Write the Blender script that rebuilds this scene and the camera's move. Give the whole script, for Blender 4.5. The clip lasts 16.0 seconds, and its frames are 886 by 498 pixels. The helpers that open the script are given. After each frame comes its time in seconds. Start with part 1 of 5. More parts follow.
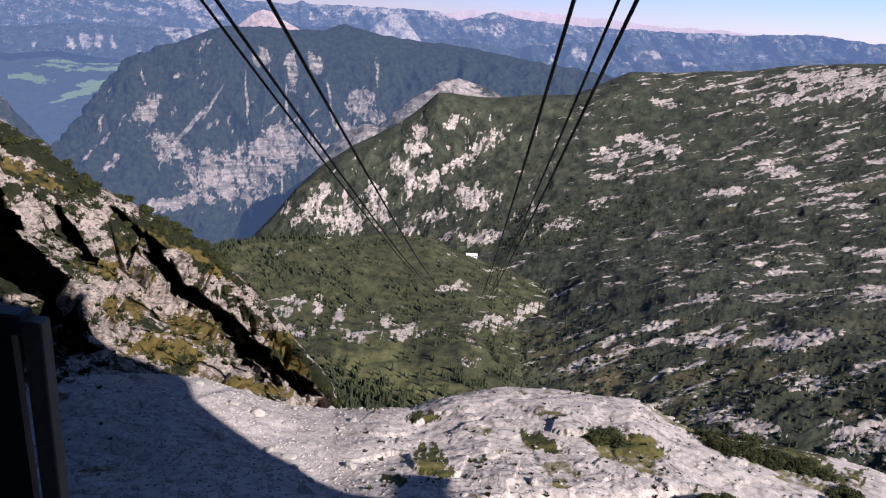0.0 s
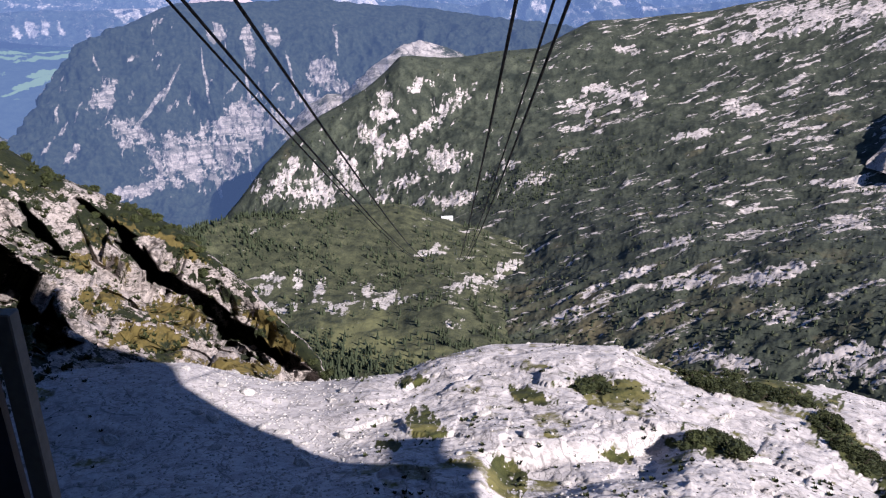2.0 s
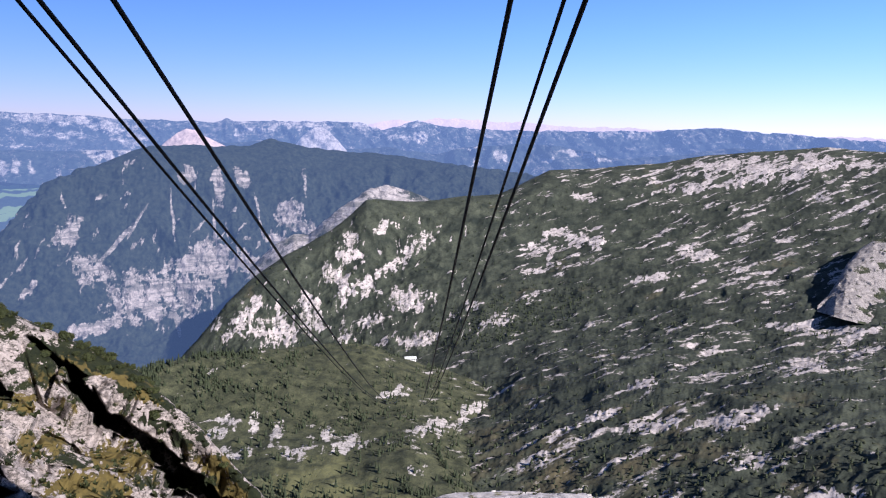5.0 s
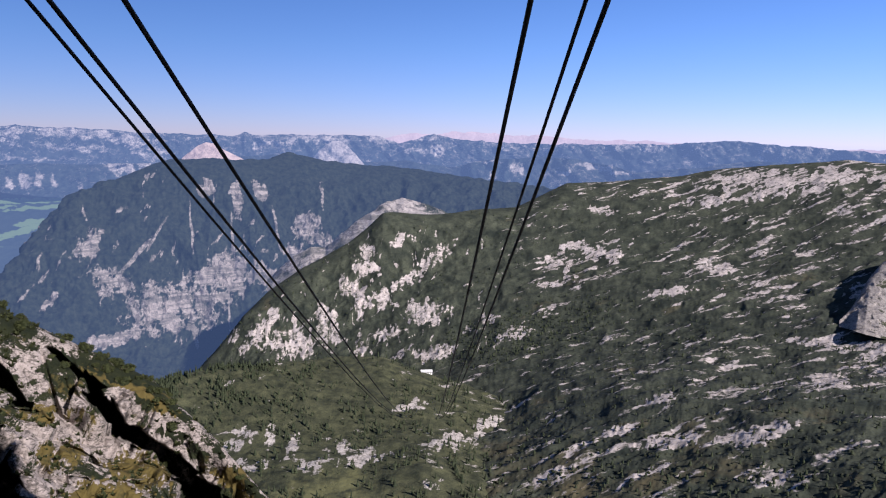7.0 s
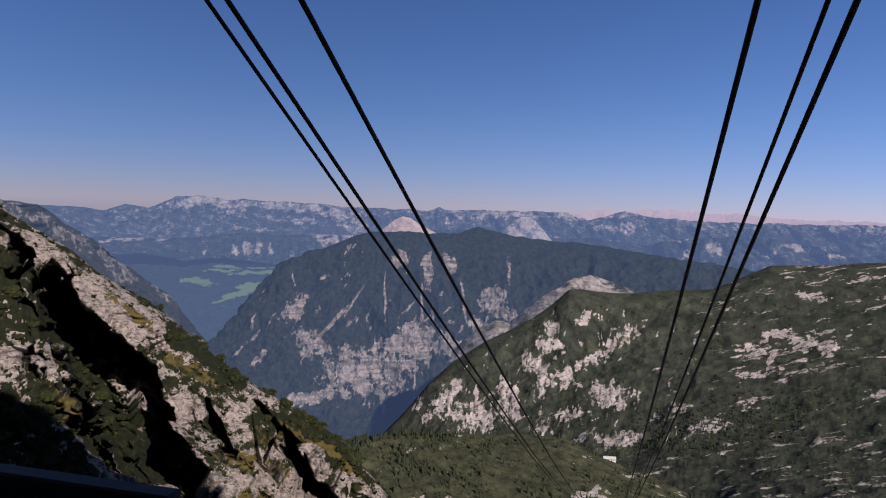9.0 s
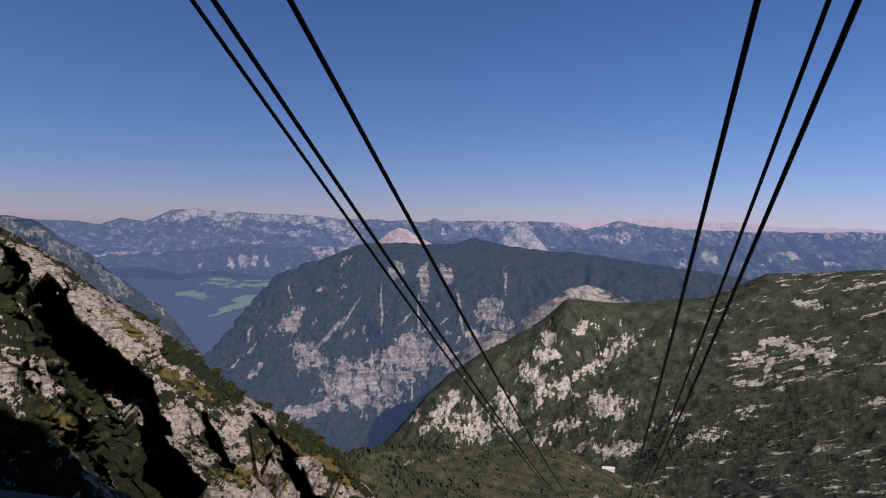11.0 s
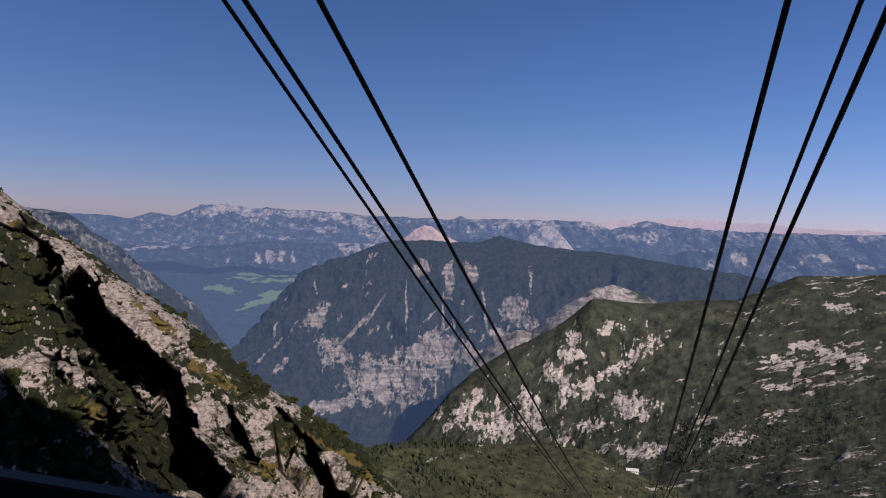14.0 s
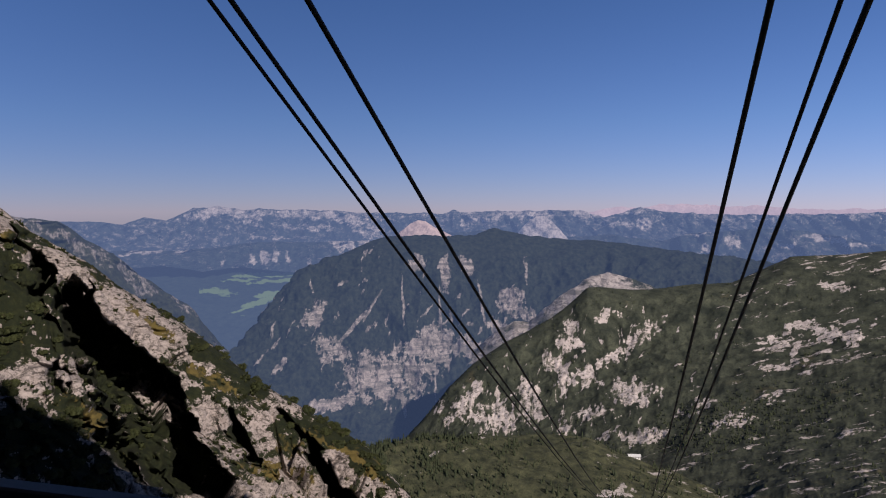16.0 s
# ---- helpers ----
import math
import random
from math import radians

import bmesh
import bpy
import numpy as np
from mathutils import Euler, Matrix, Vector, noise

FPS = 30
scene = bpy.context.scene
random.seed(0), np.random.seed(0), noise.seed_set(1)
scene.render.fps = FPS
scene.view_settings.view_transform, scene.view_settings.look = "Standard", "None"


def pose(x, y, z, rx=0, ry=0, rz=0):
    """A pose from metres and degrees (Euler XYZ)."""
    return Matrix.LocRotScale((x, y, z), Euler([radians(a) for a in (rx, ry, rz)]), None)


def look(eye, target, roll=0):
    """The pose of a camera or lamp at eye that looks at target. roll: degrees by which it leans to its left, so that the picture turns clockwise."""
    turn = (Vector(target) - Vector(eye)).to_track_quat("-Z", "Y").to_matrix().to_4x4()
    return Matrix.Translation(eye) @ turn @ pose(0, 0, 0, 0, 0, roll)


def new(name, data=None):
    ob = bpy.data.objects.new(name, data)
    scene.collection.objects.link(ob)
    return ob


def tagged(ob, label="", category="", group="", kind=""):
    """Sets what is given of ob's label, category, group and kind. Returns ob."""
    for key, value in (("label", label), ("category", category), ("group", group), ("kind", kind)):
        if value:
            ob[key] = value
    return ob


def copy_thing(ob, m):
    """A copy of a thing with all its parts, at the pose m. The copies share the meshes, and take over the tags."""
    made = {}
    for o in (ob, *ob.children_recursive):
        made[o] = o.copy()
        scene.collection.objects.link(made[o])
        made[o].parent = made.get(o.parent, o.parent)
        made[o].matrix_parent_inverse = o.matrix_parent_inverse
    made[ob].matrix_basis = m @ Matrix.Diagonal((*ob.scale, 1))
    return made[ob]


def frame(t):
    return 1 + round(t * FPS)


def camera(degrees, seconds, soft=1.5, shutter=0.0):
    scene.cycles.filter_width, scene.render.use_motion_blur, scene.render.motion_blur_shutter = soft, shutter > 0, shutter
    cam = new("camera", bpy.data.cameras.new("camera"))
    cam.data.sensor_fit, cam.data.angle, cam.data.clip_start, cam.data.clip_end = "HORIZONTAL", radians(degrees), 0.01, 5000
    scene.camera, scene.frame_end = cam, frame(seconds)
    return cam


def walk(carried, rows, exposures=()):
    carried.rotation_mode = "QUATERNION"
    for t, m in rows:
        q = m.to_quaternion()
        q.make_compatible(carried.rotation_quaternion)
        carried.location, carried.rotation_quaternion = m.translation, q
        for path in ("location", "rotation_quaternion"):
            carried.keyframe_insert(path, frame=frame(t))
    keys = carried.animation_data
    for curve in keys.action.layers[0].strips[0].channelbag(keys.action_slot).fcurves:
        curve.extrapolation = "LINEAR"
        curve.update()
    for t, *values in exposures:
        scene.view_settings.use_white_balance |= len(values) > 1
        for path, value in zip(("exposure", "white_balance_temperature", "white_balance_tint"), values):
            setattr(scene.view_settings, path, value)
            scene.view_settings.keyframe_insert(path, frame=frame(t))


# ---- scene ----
# ---- camera: it stands on the platform of a cable-car station and turns ----
cam = camera(63.9, 16.0, soft=1.12)
# seconds, tilt, lean, turn in degrees
TURNS = [
    (0, 71.50, -3.72, 3.79), (0.5, 68.88, -1.68, 1.31), (1, 67.79, 0.53, -0.27),
    (1.5, 68.57, 0.28, -0.24), (2, 68.71, 0.08, 0.40), (2.5, 69.17, 0.14, -0.29),
    (3, 70.78, -0.32, -0.05), (3.5, 74.70, -0.25, -1.11), (4, 76.38, -0.35, -2.87),
    (4.2, 78.64, -0.80, -3.01), (6.5, 80.53, -1.09, -1.63), (7, 81.03, -1.10, -0.93),
    (7.5, 84.86, -0.68, 3.18), (8, 88.92, -1.07, 9.52), (8.5, 87.26, -1.44, 13.87),
    (8.7, 86.68, -1.78, 14.17), (10.8, 87.67, -1.49, 13.56), (11, 87.62, -1.29, 13.78),
    (11.5, 87.80, -1.16, 13.68), (12, 88.07, -0.54, 12.77), (12.5, 87.82, -0.18, 13.55),
    (13, 87.29, -1.87, 16.88), (13.5, 87.06, -1.95, 16.09), (14, 87.39, -1.91, 15.85),
    (14.5, 86.89, -1.28, 15.63), (15, 86.81, -1.37, 15.42), (15.5, 86.76, -0.58, 15.57),
    (16, 86.92, 0.28, 15.30),
]
# seconds, the small sway of the hand to the right, ahead and up
SWAY = np.array([(0, 0.018, 0.002, 0.020), (1, 0.020, -0.004, -0.010), (1.5, 0.048, -0.005, -0.015), (3.5, 0.048, -0.001, 0.015), (4, 0.050, -0.003, 0.003), (7, 0.048, 0.001, 0.031),
                 (7.5, 0.053, 0.001, -0.008), (8, 0.004, 0, -0.008), (8.5, -0.008, -0.001, -0.035), (11, -0.051, 0.003, 0.011), (12.5, -0.010, 0, 0), (13, -0.018, 0, -0.001), (14.5, -0.038, 0.001, -0.005), (16, -0.055, 0.003, -0.010)])
EYE = [tuple(float(np.interp(t, SWAY[:, 0], SWAY[:, k])) for k in (1, 2, 3)) for t, *_ in TURNS]
walk(cam, [(t, pose(*e, rx, ry, rz)) for e, (t, rx, ry, rz) in zip(EYE, TURNS)],
     exposures=[(t, s, k, 17) for t, s, k in ((0.0, 0.94, 6350), (0.6, 1.28, 6300), (1.5, 1.30, 6050), (2.5, 1.28, 5900), (4.2, 1.30, 5850), (6.5, 0.89, 6050), (7.2, 0.78, 6150), (8.0, 0.34, 6450), (8.5, 0.29, 6550), (16.0, 0.27, 6650))])

# ---- sky and sun ----
SUN_AZ, SUN_EL = 128.0, 34.0          # bearing from north (y) clockwise, height
world = bpy.data.worlds.new("sky")
scene.world = world
world.use_nodes = True
wn = world.node_tree.nodes
sky = wn.new("ShaderNodeTexSky")
sky.sky_type, sky.sun_disc = "NISHITA", False
sky.sun_elevation, sky.sun_rotation = radians(SUN_EL), -radians(SUN_AZ)
sky.altitude, sky.air_density, sky.dust_density, sky.ozone_density = 2000, 1.0, 0.15, 3.5
wn["Background"].inputs["Strength"].default_value = 0.05
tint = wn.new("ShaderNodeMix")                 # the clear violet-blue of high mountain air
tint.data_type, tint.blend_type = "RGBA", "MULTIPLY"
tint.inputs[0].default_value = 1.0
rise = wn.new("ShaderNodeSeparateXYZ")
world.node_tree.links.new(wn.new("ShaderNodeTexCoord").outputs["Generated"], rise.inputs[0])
shade = wn.new("ShaderNodeValToRGB")           # rosy haze low down, deeper blue higher up; dimmed past 0.33 to darken shadows
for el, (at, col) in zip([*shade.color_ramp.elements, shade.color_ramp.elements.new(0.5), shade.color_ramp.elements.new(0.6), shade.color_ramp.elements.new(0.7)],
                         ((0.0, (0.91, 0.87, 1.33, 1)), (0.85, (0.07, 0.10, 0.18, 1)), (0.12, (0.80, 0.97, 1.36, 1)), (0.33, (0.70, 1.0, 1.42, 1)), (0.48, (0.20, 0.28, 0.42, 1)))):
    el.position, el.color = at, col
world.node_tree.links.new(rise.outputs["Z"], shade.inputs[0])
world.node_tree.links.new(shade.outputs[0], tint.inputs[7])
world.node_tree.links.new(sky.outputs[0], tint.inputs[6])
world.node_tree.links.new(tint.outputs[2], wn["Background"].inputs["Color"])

sun = new("sun", bpy.data.lights.new("sun", "SUN"))
sun.data.energy, sun.data.angle, sun.data.color = 5.0, radians(0.5), (1.0, 0.93, 0.84)
sun_from = Vector((math.sin(radians(SUN_AZ)) * math.cos(radians(SUN_EL)), math.cos(radians(SUN_AZ)) * math.cos(radians(SUN_EL)), math.sin(radians(SUN_EL))))
sun.matrix_world = look(sun_from * 100, (0, 0, 0))


# ---- noise, vectorised ----
PERM = np.random.RandomState(7).permutation(4096)
GRAD = np.random.RandomState(8).normal(size=(4096, 3))
GRAD /= np.linalg.norm(GRAD, axis=1)[:, None]


def grad_noise(p):
    """Gradient noise, about -0.7 to 0.7, at the points p (n, 3)."""
    i = np.floor(p).astype(np.int64)
    f = p - i
    w = f * f * f * (f * (f * 6 - 15) + 10)
    out = np.zeros(len(p))
    for dx in (0, 1):
        for dy in (0, 1):
            for dz in (0, 1):
                h = PERM[(PERM[(PERM[(i[:, 0] + dx) & 4095] + i[:, 1] + dy) & 4095] + i[:, 2] + dz) & 4095]
                g = GRAD[h]
                d = g[:, 0] * (f[:, 0] - dx) + g[:, 1] * (f[:, 1] - dy) + g[:, 2] * (f[:, 2] - dz)
                out += d * (w[:, 0] if dx else 1 - w[:, 0]) * (w[:, 1] if dy else 1 - w[:, 1]) * (w[:, 2] if dz else 1 - w[:, 2])
    return out


def fbm(p, size, octaves=4, gain=0.5, seed=0.0):
    q, a, s = np.asarray(p) / size + seed, 1.0, 0.0
    for k in range(octaves):
        s = s + a * grad_noise(q)
        q, a = q * 2.03 + 11.7, a * gain
    return s


def ridged(p, size, octaves=4, gain=0.5, seed=0.0):
    q, a, s = np.asarray(p) / size + seed, 1.0, 0.0
    for k in range(octaves):
        s = s + a * (0.45 - np.abs(grad_noise(q)) * 1.8)
        q, a = q * 2.1 + 5.3, a * gain
    return s


def cells(p, size, seed=0):
    """Angular blocks: for each point the nearest of scattered centres; gives that cell's random height plus a random tilt, about -1 to 1."""
    q = np.asarray(p) / size + 31.7 * seed
    base = np.floor(q - 0.5).astype(np.int64)
    best, out = np.full(len(q), 9.0), np.zeros(len(q))
    for k in range(8):
        c = base + np.array([k & 1, (k >> 1) & 1, k >> 2])
        h = PERM[(PERM[(PERM[c[:, 0] & 4095] + c[:, 1]) & 4095] + c[:, 2]) & 4095]
        off = q - (c + 0.5 + 0.42 * GRAD[h])
        d = (off * off).sum(1)
        near = d < best
        tilt = (off * GRAD[(h * 7 + 3) & 4095]).sum(1)
        out[near] = (GRAD[(h * 5 + 1) & 4095][:, 0] + 1.3 * tilt)[near]
        best[near] = d[near]
    return out


def smooth(x, a, b):
    t = np.clip((x - a) / (b - a), 0, 1)
    return t * t * (3 - 2 * t)


# ---- landforms: swept from a few lines of (bearing, angle of sight in degrees, distance in metres) ----
def line_on(line, b):
    """(distance, height) along the bearings b."""
    a = np.array(line, float)
    d = np.interp(b, a[:, 0], a[:, 2])
    z = d * np.tan(np.radians(np.interp(b, a[:, 0], a[:, 1])))
    if len(line) < 9:                                  # the coarse lines are rounded off between their points
        n = max(3, int(3.5 / (b[1] - b[0])))
        k = np.hanning(n + 2)[1:-1]
        k /= k.sum()
        d, z = (np.convolve(np.pad(v, (n // 2, n - 1 - n // 2), "edge"), k, "valid") for v in (d, z))
    return d, z


def loft(lines, b0, b1, nu, nv):
    """Points (nv, nu, 3) of a smooth sheet through the lines."""
    b = np.linspace(b0, b1, nu)
    knots = np.array([line_on(l, b) for l in lines])          # k, 2, nu
    k = len(lines)
    v = np.linspace(0, k - 1, nv)
    i = np.minimum(v.astype(int), k - 2)
    f = (v - i)[:, None, None]
    pt = lambda j: knots[np.clip(j, 0, k - 1)]
    p0, p1, p2, p3 = pt(i - 1), pt(i), pt(i + 1), pt(i + 2)
    s = p1 + (p2 - p1) * (f * f * (3 - 2 * f)) * 0.35 + 0.65 * (0.5 * ((p2 - p0) * f + (2 * p0 - 5 * p1 + 4 * p2 - p3) * f ** 2 + (3 * p1 - p0 - 3 * p2 + p3) * f ** 3))
    s = p1 + (p2 - p1) * f if k == 2 else s
    out = np.empty((nv, nu, 3))
    r = np.radians(b)[None, :]
    out[..., 0], out[..., 1], out[..., 2] = s[:, 0] * np.sin(r), s[:, 0] * np.cos(r), s[:, 1]
    return out


def bearings(p):
    """Bearing and angle of sight, in degrees, of the points p."""
    return np.degrees(np.arctan2(p[..., 0], p[..., 1])), np.degrees(np.arctan2(p[..., 2], np.hypot(p[..., 0], p[..., 1])))


def patches(p, table, ragged=1.1):
    """0 to 1: how far the points lie within any of the patches (bearing, angle, half width, half height, lean)."""
    az, el = (v.ravel() for v in bearings(p))
    t = np.array(table)
    reach = 2.3 * np.max(t[:, 2:4]) + 0.8
    near = np.flatnonzero((az > t[:, 0].min() - reach) & (az < t[:, 0].max() + reach) & (el > t[:, 1].min() - reach) & (el < t[:, 1].max() + reach))
    az, el = az[near], el[near]
    spot = np.stack([az * 1.5, el, np.full(len(az), 0.3)], -1)
    rag = 0.6 * fbm(spot, 2.0, 2, 0.6, seed=71) + 0.9 * fbm(spot, 0.62, 3, 0.8, seed=75)
    az, el = az + 0.55 * ragged * fbm(spot, 1.1, 2, 0.6, seed=77), el + 0.45 * ragged * fbm(spot, 1.0, 2, 0.6, seed=79)
    best = np.full(len(az), -1.0)
    for b, e, w, h, lean in table:
        c, s = math.cos(radians(lean)), math.sin(radians(lean))
        x, y = (az - b) * math.cos(radians(e)), el - e
        best = np.maximum(best, 1 - np.clip(((x * c + y * s) / w) ** 2 + ((y * c - x * s) / h) ** 2, 0, 4) / 2)
    out = np.zeros(p.shape[0] * p.shape[1])
    out[near] = np.clip(best + ragged * rag, 0, 1)
    return out.reshape(p.shape[:2])


def streaks(p, seed, count, area, lean, size):
    """Narrow gullies and rock ribs on a far face: random thin patches within (bearing, angle, half width, half height)."""
    r = random.Random(seed)
    b, e, w, h = area
    table = [(b + r.uniform(-w, w), e + r.uniform(-h, h), size * r.uniform(0.08, 0.22), size * r.uniform(0.5, 1.6), r.gauss(*lean)) for _ in range(count)]
    return patches(p, table, 0.7)


def normals(p):
    """Unit normals of a sheet, upwards or towards the platform."""
    n = np.cross(np.gradient(p, axis=1), np.gradient(p, axis=0))
    n /= np.linalg.norm(n, axis=-1)[..., None] + 1e-9
    return n


def sheet(name, p, material, attributes, label, category, kind="structure"):
    nv, nu = p.shape[:2]
    me = bpy.data.meshes.new(name)
    idx = np.arange(nv * nu).reshape(nv, nu)
    quads = np.stack([idx[:-1, :-1], idx[:-1, 1:], idx[1:, 1:], idx[1:, :-1]], -1).reshape(-1, 4)
    me.vertices.add(nv * nu)
    me.vertices.foreach_set("co", p.reshape(-1).astype(np.float32))
    me.loops.add(quads.size)
    me.loops.foreach_set("vertex_index", quads.reshape(-1).astype(np.int32))
    me.polygons.add(len(quads))
    me.polygons.foreach_set("loop_start", np.arange(0, quads.size, 4, dtype=np.int32))
    me.polygons.foreach_set("use_smooth", np.ones(len(quads), bool))
    attributes.setdefault("wild", np.ones((nv, nu)))
    for key, val in attributes.items():
        at = me.attributes.new(key, "FLOAT", "POINT")
        at.data.foreach_set("value", np.ascontiguousarray(val, np.float32).reshape(-1))
    me.materials.append(material)
    me.update(calc_edges=True)
    return tagged(new(name, me), label, category, "", kind)


# ---- materials ----
def rgb(c):
    return (*c, 1.0)


class Mat:
    """A small helper to wire a material."""

    def __init__(self, name):
        self.m = bpy.data.materials.new(name)
        self.m.use_nodes = True
        self.n, self.l = self.m.node_tree.nodes, self.m.node_tree.links
        self.bsdf = self.n["Principled BSDF"]
        self.bsdf.inputs["Specular IOR Level"].default_value = 0.2
        self.co = self.n.new("ShaderNodeTexCoord").outputs["Object"]

    def node(self, kind, **props):
        nd = self.n.new(kind)
        for k, v in props.items():
            if k == "operation":
                nd.operation = v
            elif k == "data_type":
                nd.data_type = v
            elif k == "feature":
                nd.feature = v
        return nd

    def put(self, socket, value):
        if isinstance(value, (int, float)):
            socket.default_value = value
        elif isinstance(value, tuple):
            socket.default_value = value
        else:
            self.l.new(value, socket)

    def mapped(self, scale=(1, 1, 1), turn=(0, 0, 0)):
        """Object coordinates, first turned, then stretched along the turned axes."""
        co = self.co
        for key, value in (("Rotation", [radians(a) for a in turn]), ("Scale", scale)):
            nd = self.node("ShaderNodeMapping")
            nd.inputs[key].default_value = value
            self.l.new(co, nd.inputs["Vector"])
            co = nd.outputs[0]
        return co

    def noise(self, scale, detail=6, rough=0.6, co=None, distort=0.0):
        nd = self.node("ShaderNodeTexNoise")
        nd.inputs["Scale"].default_value, nd.inputs["Detail"].default_value = scale, detail
        nd.inputs["Roughness"].default_value, nd.inputs["Distortion"].default_value = rough, distort
        self.l.new(co or self.co, nd.inputs["Vector"])
        return nd.outputs[0]

    def cracks(self, scale, co=None):
        nd = self.node("ShaderNodeTexVoronoi", feature="DISTANCE_TO_EDGE")
        nd.inputs["Scale"].default_value = scale
        self.l.new(co or self.co, nd.inputs["Vector"])
        return nd.outputs[0]

    def math(self, op, a, b=0.0, clamp=False):
        nd = self.node("ShaderNodeMath", operation=op)
        nd.use_clamp = clamp
        self.put(nd.inputs[0], a)
        self.put(nd.inputs[1], b)
        return nd.outputs[0]

    def attr(self, key):
        nd = self.node("ShaderNodeAttribute")
        nd.attribute_name = key
        return nd.outputs["Fac"]

    def ramp(self, fac, stops):
        nd = self.node("ShaderNodeValToRGB")
        e = nd.color_ramp.elements
        while len(e) < len(stops):
            e.new(0.5)
        for el, (pos, col) in zip(e, stops):
            el.position, el.color = pos, rgb(col) if isinstance(col, tuple) else (col, col, col, 1)
        self.l.new(fac, nd.inputs[0])
        return nd.outputs[0]

    def mix(self, fac, a, b):
        nd = self.node("ShaderNodeMix", data_type="RGBA")
        self.put(nd.inputs[0], fac)
        self.put(nd.inputs[6], rgb(a) if isinstance(a, tuple) else a)
        self.put(nd.inputs[7], rgb(b) if isinstance(b, tuple) else b)
        return nd.outputs[2]

    def bump(self, height, strength, distance):
        nd = self.node("ShaderNodeBump")
        nd.inputs["Strength"].default_value, nd.inputs["Distance"].default_value = strength, distance
        self.l.new(height, nd.inputs["Height"])
        self.l.new(nd.outputs[0], self.bsdf.inputs["Normal"])

    def done(self, colour, rough=0.9):
        self.put(self.bsdf.inputs["Base Color"], colour)
        self.put(self.bsdf.inputs["Roughness"], rough)
        return self.m

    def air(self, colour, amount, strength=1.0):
        """Air between a far backdrop and the platform, put in as faint blue emission."""
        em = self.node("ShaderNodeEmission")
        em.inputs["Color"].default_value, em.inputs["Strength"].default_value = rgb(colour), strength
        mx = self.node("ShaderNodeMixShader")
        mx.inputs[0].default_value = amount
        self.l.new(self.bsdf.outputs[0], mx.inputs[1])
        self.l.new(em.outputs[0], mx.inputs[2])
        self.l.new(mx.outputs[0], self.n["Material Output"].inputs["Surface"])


def terrain_material(name, size, spread=2.4, stretch=1.0, turn=0.0, rock=((0.2001, 0.1801, 0.1668), (0.4135, 0.3802, 0.3535)),
                     green=((0.01601, 0.02001, 0.01201), (0.05203, 0.05736, 0.03202)), dry=(0.08671, 0.0667, 0.02335), fine=0.25, relief=1.0, flat_z=1.0, air=None, cracked=0.0, strata=0.0, speck=0.5, flecks=0.0, broken=0.0, frayed=0.68, pitted=0.55, soft=0.065, fleck_shade=0.85):
    """Limestone and scrub: attribute rock (0 to 1) sets how much bare stone shows, grass how much dry turf, wild how ragged the edge between them is."""
    m = Mat(name)
    co = m.mapped((1, stretch, flat_z), (0, 0, turn))
    n1 = m.noise(1 / size, 9, frayed, co, 0.3)
    n2 = m.noise(fine / size * 30, 4, 0.6)
    big = m.noise(0.2 / size, 3, 0.5)
    edge = m.math("ADD", m.math("MULTIPLY", m.math("SUBTRACT", n1, 0.5), spread), m.math("MULTIPLY", m.math("SUBTRACT", n2, 0.5), spread * speck))
    edge = m.math("ADD", m.math("MULTIPLY", edge, m.attr("wild")), m.attr("rock"))
    mask = m.ramp(edge, [(max(0.515 - soft, 0.0), 0.0), (min(0.515 + soft, 1.0), 1.0)])
    if broken:                                     # scrub growing in the joints of the slabs
        gaps = m.noise(1 / broken, 6, 0.72, m.mapped((1, 1.7, 1.2), (0, 0, turn)), 0.4)
        mask = m.math("MULTIPLY", mask, m.ramp(gaps, [(0.37, 0.0), (0.47, 1.0)]))
    grit = m.noise(fine / size * 75, 5, 0.75)
    stone = m.mix(m.ramp(n2, [(0.36, 0.0), (0.62, 1.0)]), rock[0], rock[1])
    stone = m.mix(m.ramp(grit, [(0.36, pitted), (0.50, 0.0)]), stone, tuple(c * 0.45 for c in rock[0]))
    stone = m.mix(m.ramp(m.noise(2.3 / size, 6, 0.7), [(0.42, 0.0), (0.62, 0.75)]), stone, tuple(c * 1.12 for c in rock[1]))
    if flecks:                                     # small dark flecks: shadows of little ledges, painted into the stone
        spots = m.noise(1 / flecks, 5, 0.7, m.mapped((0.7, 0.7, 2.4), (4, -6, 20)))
        stone = m.mix(m.ramp(spots, [(0.52, 0.0), (0.58, fleck_shade)]), stone, tuple(c * 0.42 for c in rock[0]))
    if cracked:                                    # thin dark fissures
        tall = m.mapped((1, 1, 0.5))
        for scale, width in ((0.30, 0.010), (0.9, 0.012)):
            line = m.math("ABSOLUTE", m.math("SUBTRACT", m.noise(scale / cracked, 4, 0.55, tall, 0.8), 0.5))
            stone = m.mix(m.ramp(line, [(0.0, 0.7), (width, 0.0)]), stone, tuple(c * 0.3 for c in rock[0]))
    if strata:                                     # level beds of darker stone
        beds = m.noise(1 / strata, 4, 0.6, m.mapped((0.10, 0.10, 1.0), (6, 4, 0)), 0.3)
        runs = m.math("ABSOLUTE", m.math("SUBTRACT", m.noise(0.22 / strata, 5, 0.6, m.mapped((1, 1, 0.14), (0, 8, 0)), 0.5), 0.5))
        stone = m.mix(m.ramp(runs, [(0.0, 0.8), (0.03, 0.0)]), stone, tuple(c * 0.3 for c in rock[0]))
        stone = m.mix(m.ramp(beds, [(0.42, 0.75), (0.52, 0.0)]), stone, tuple(0.5 * a + 0.5 * g for a, g in zip(rock[0], green[1])))
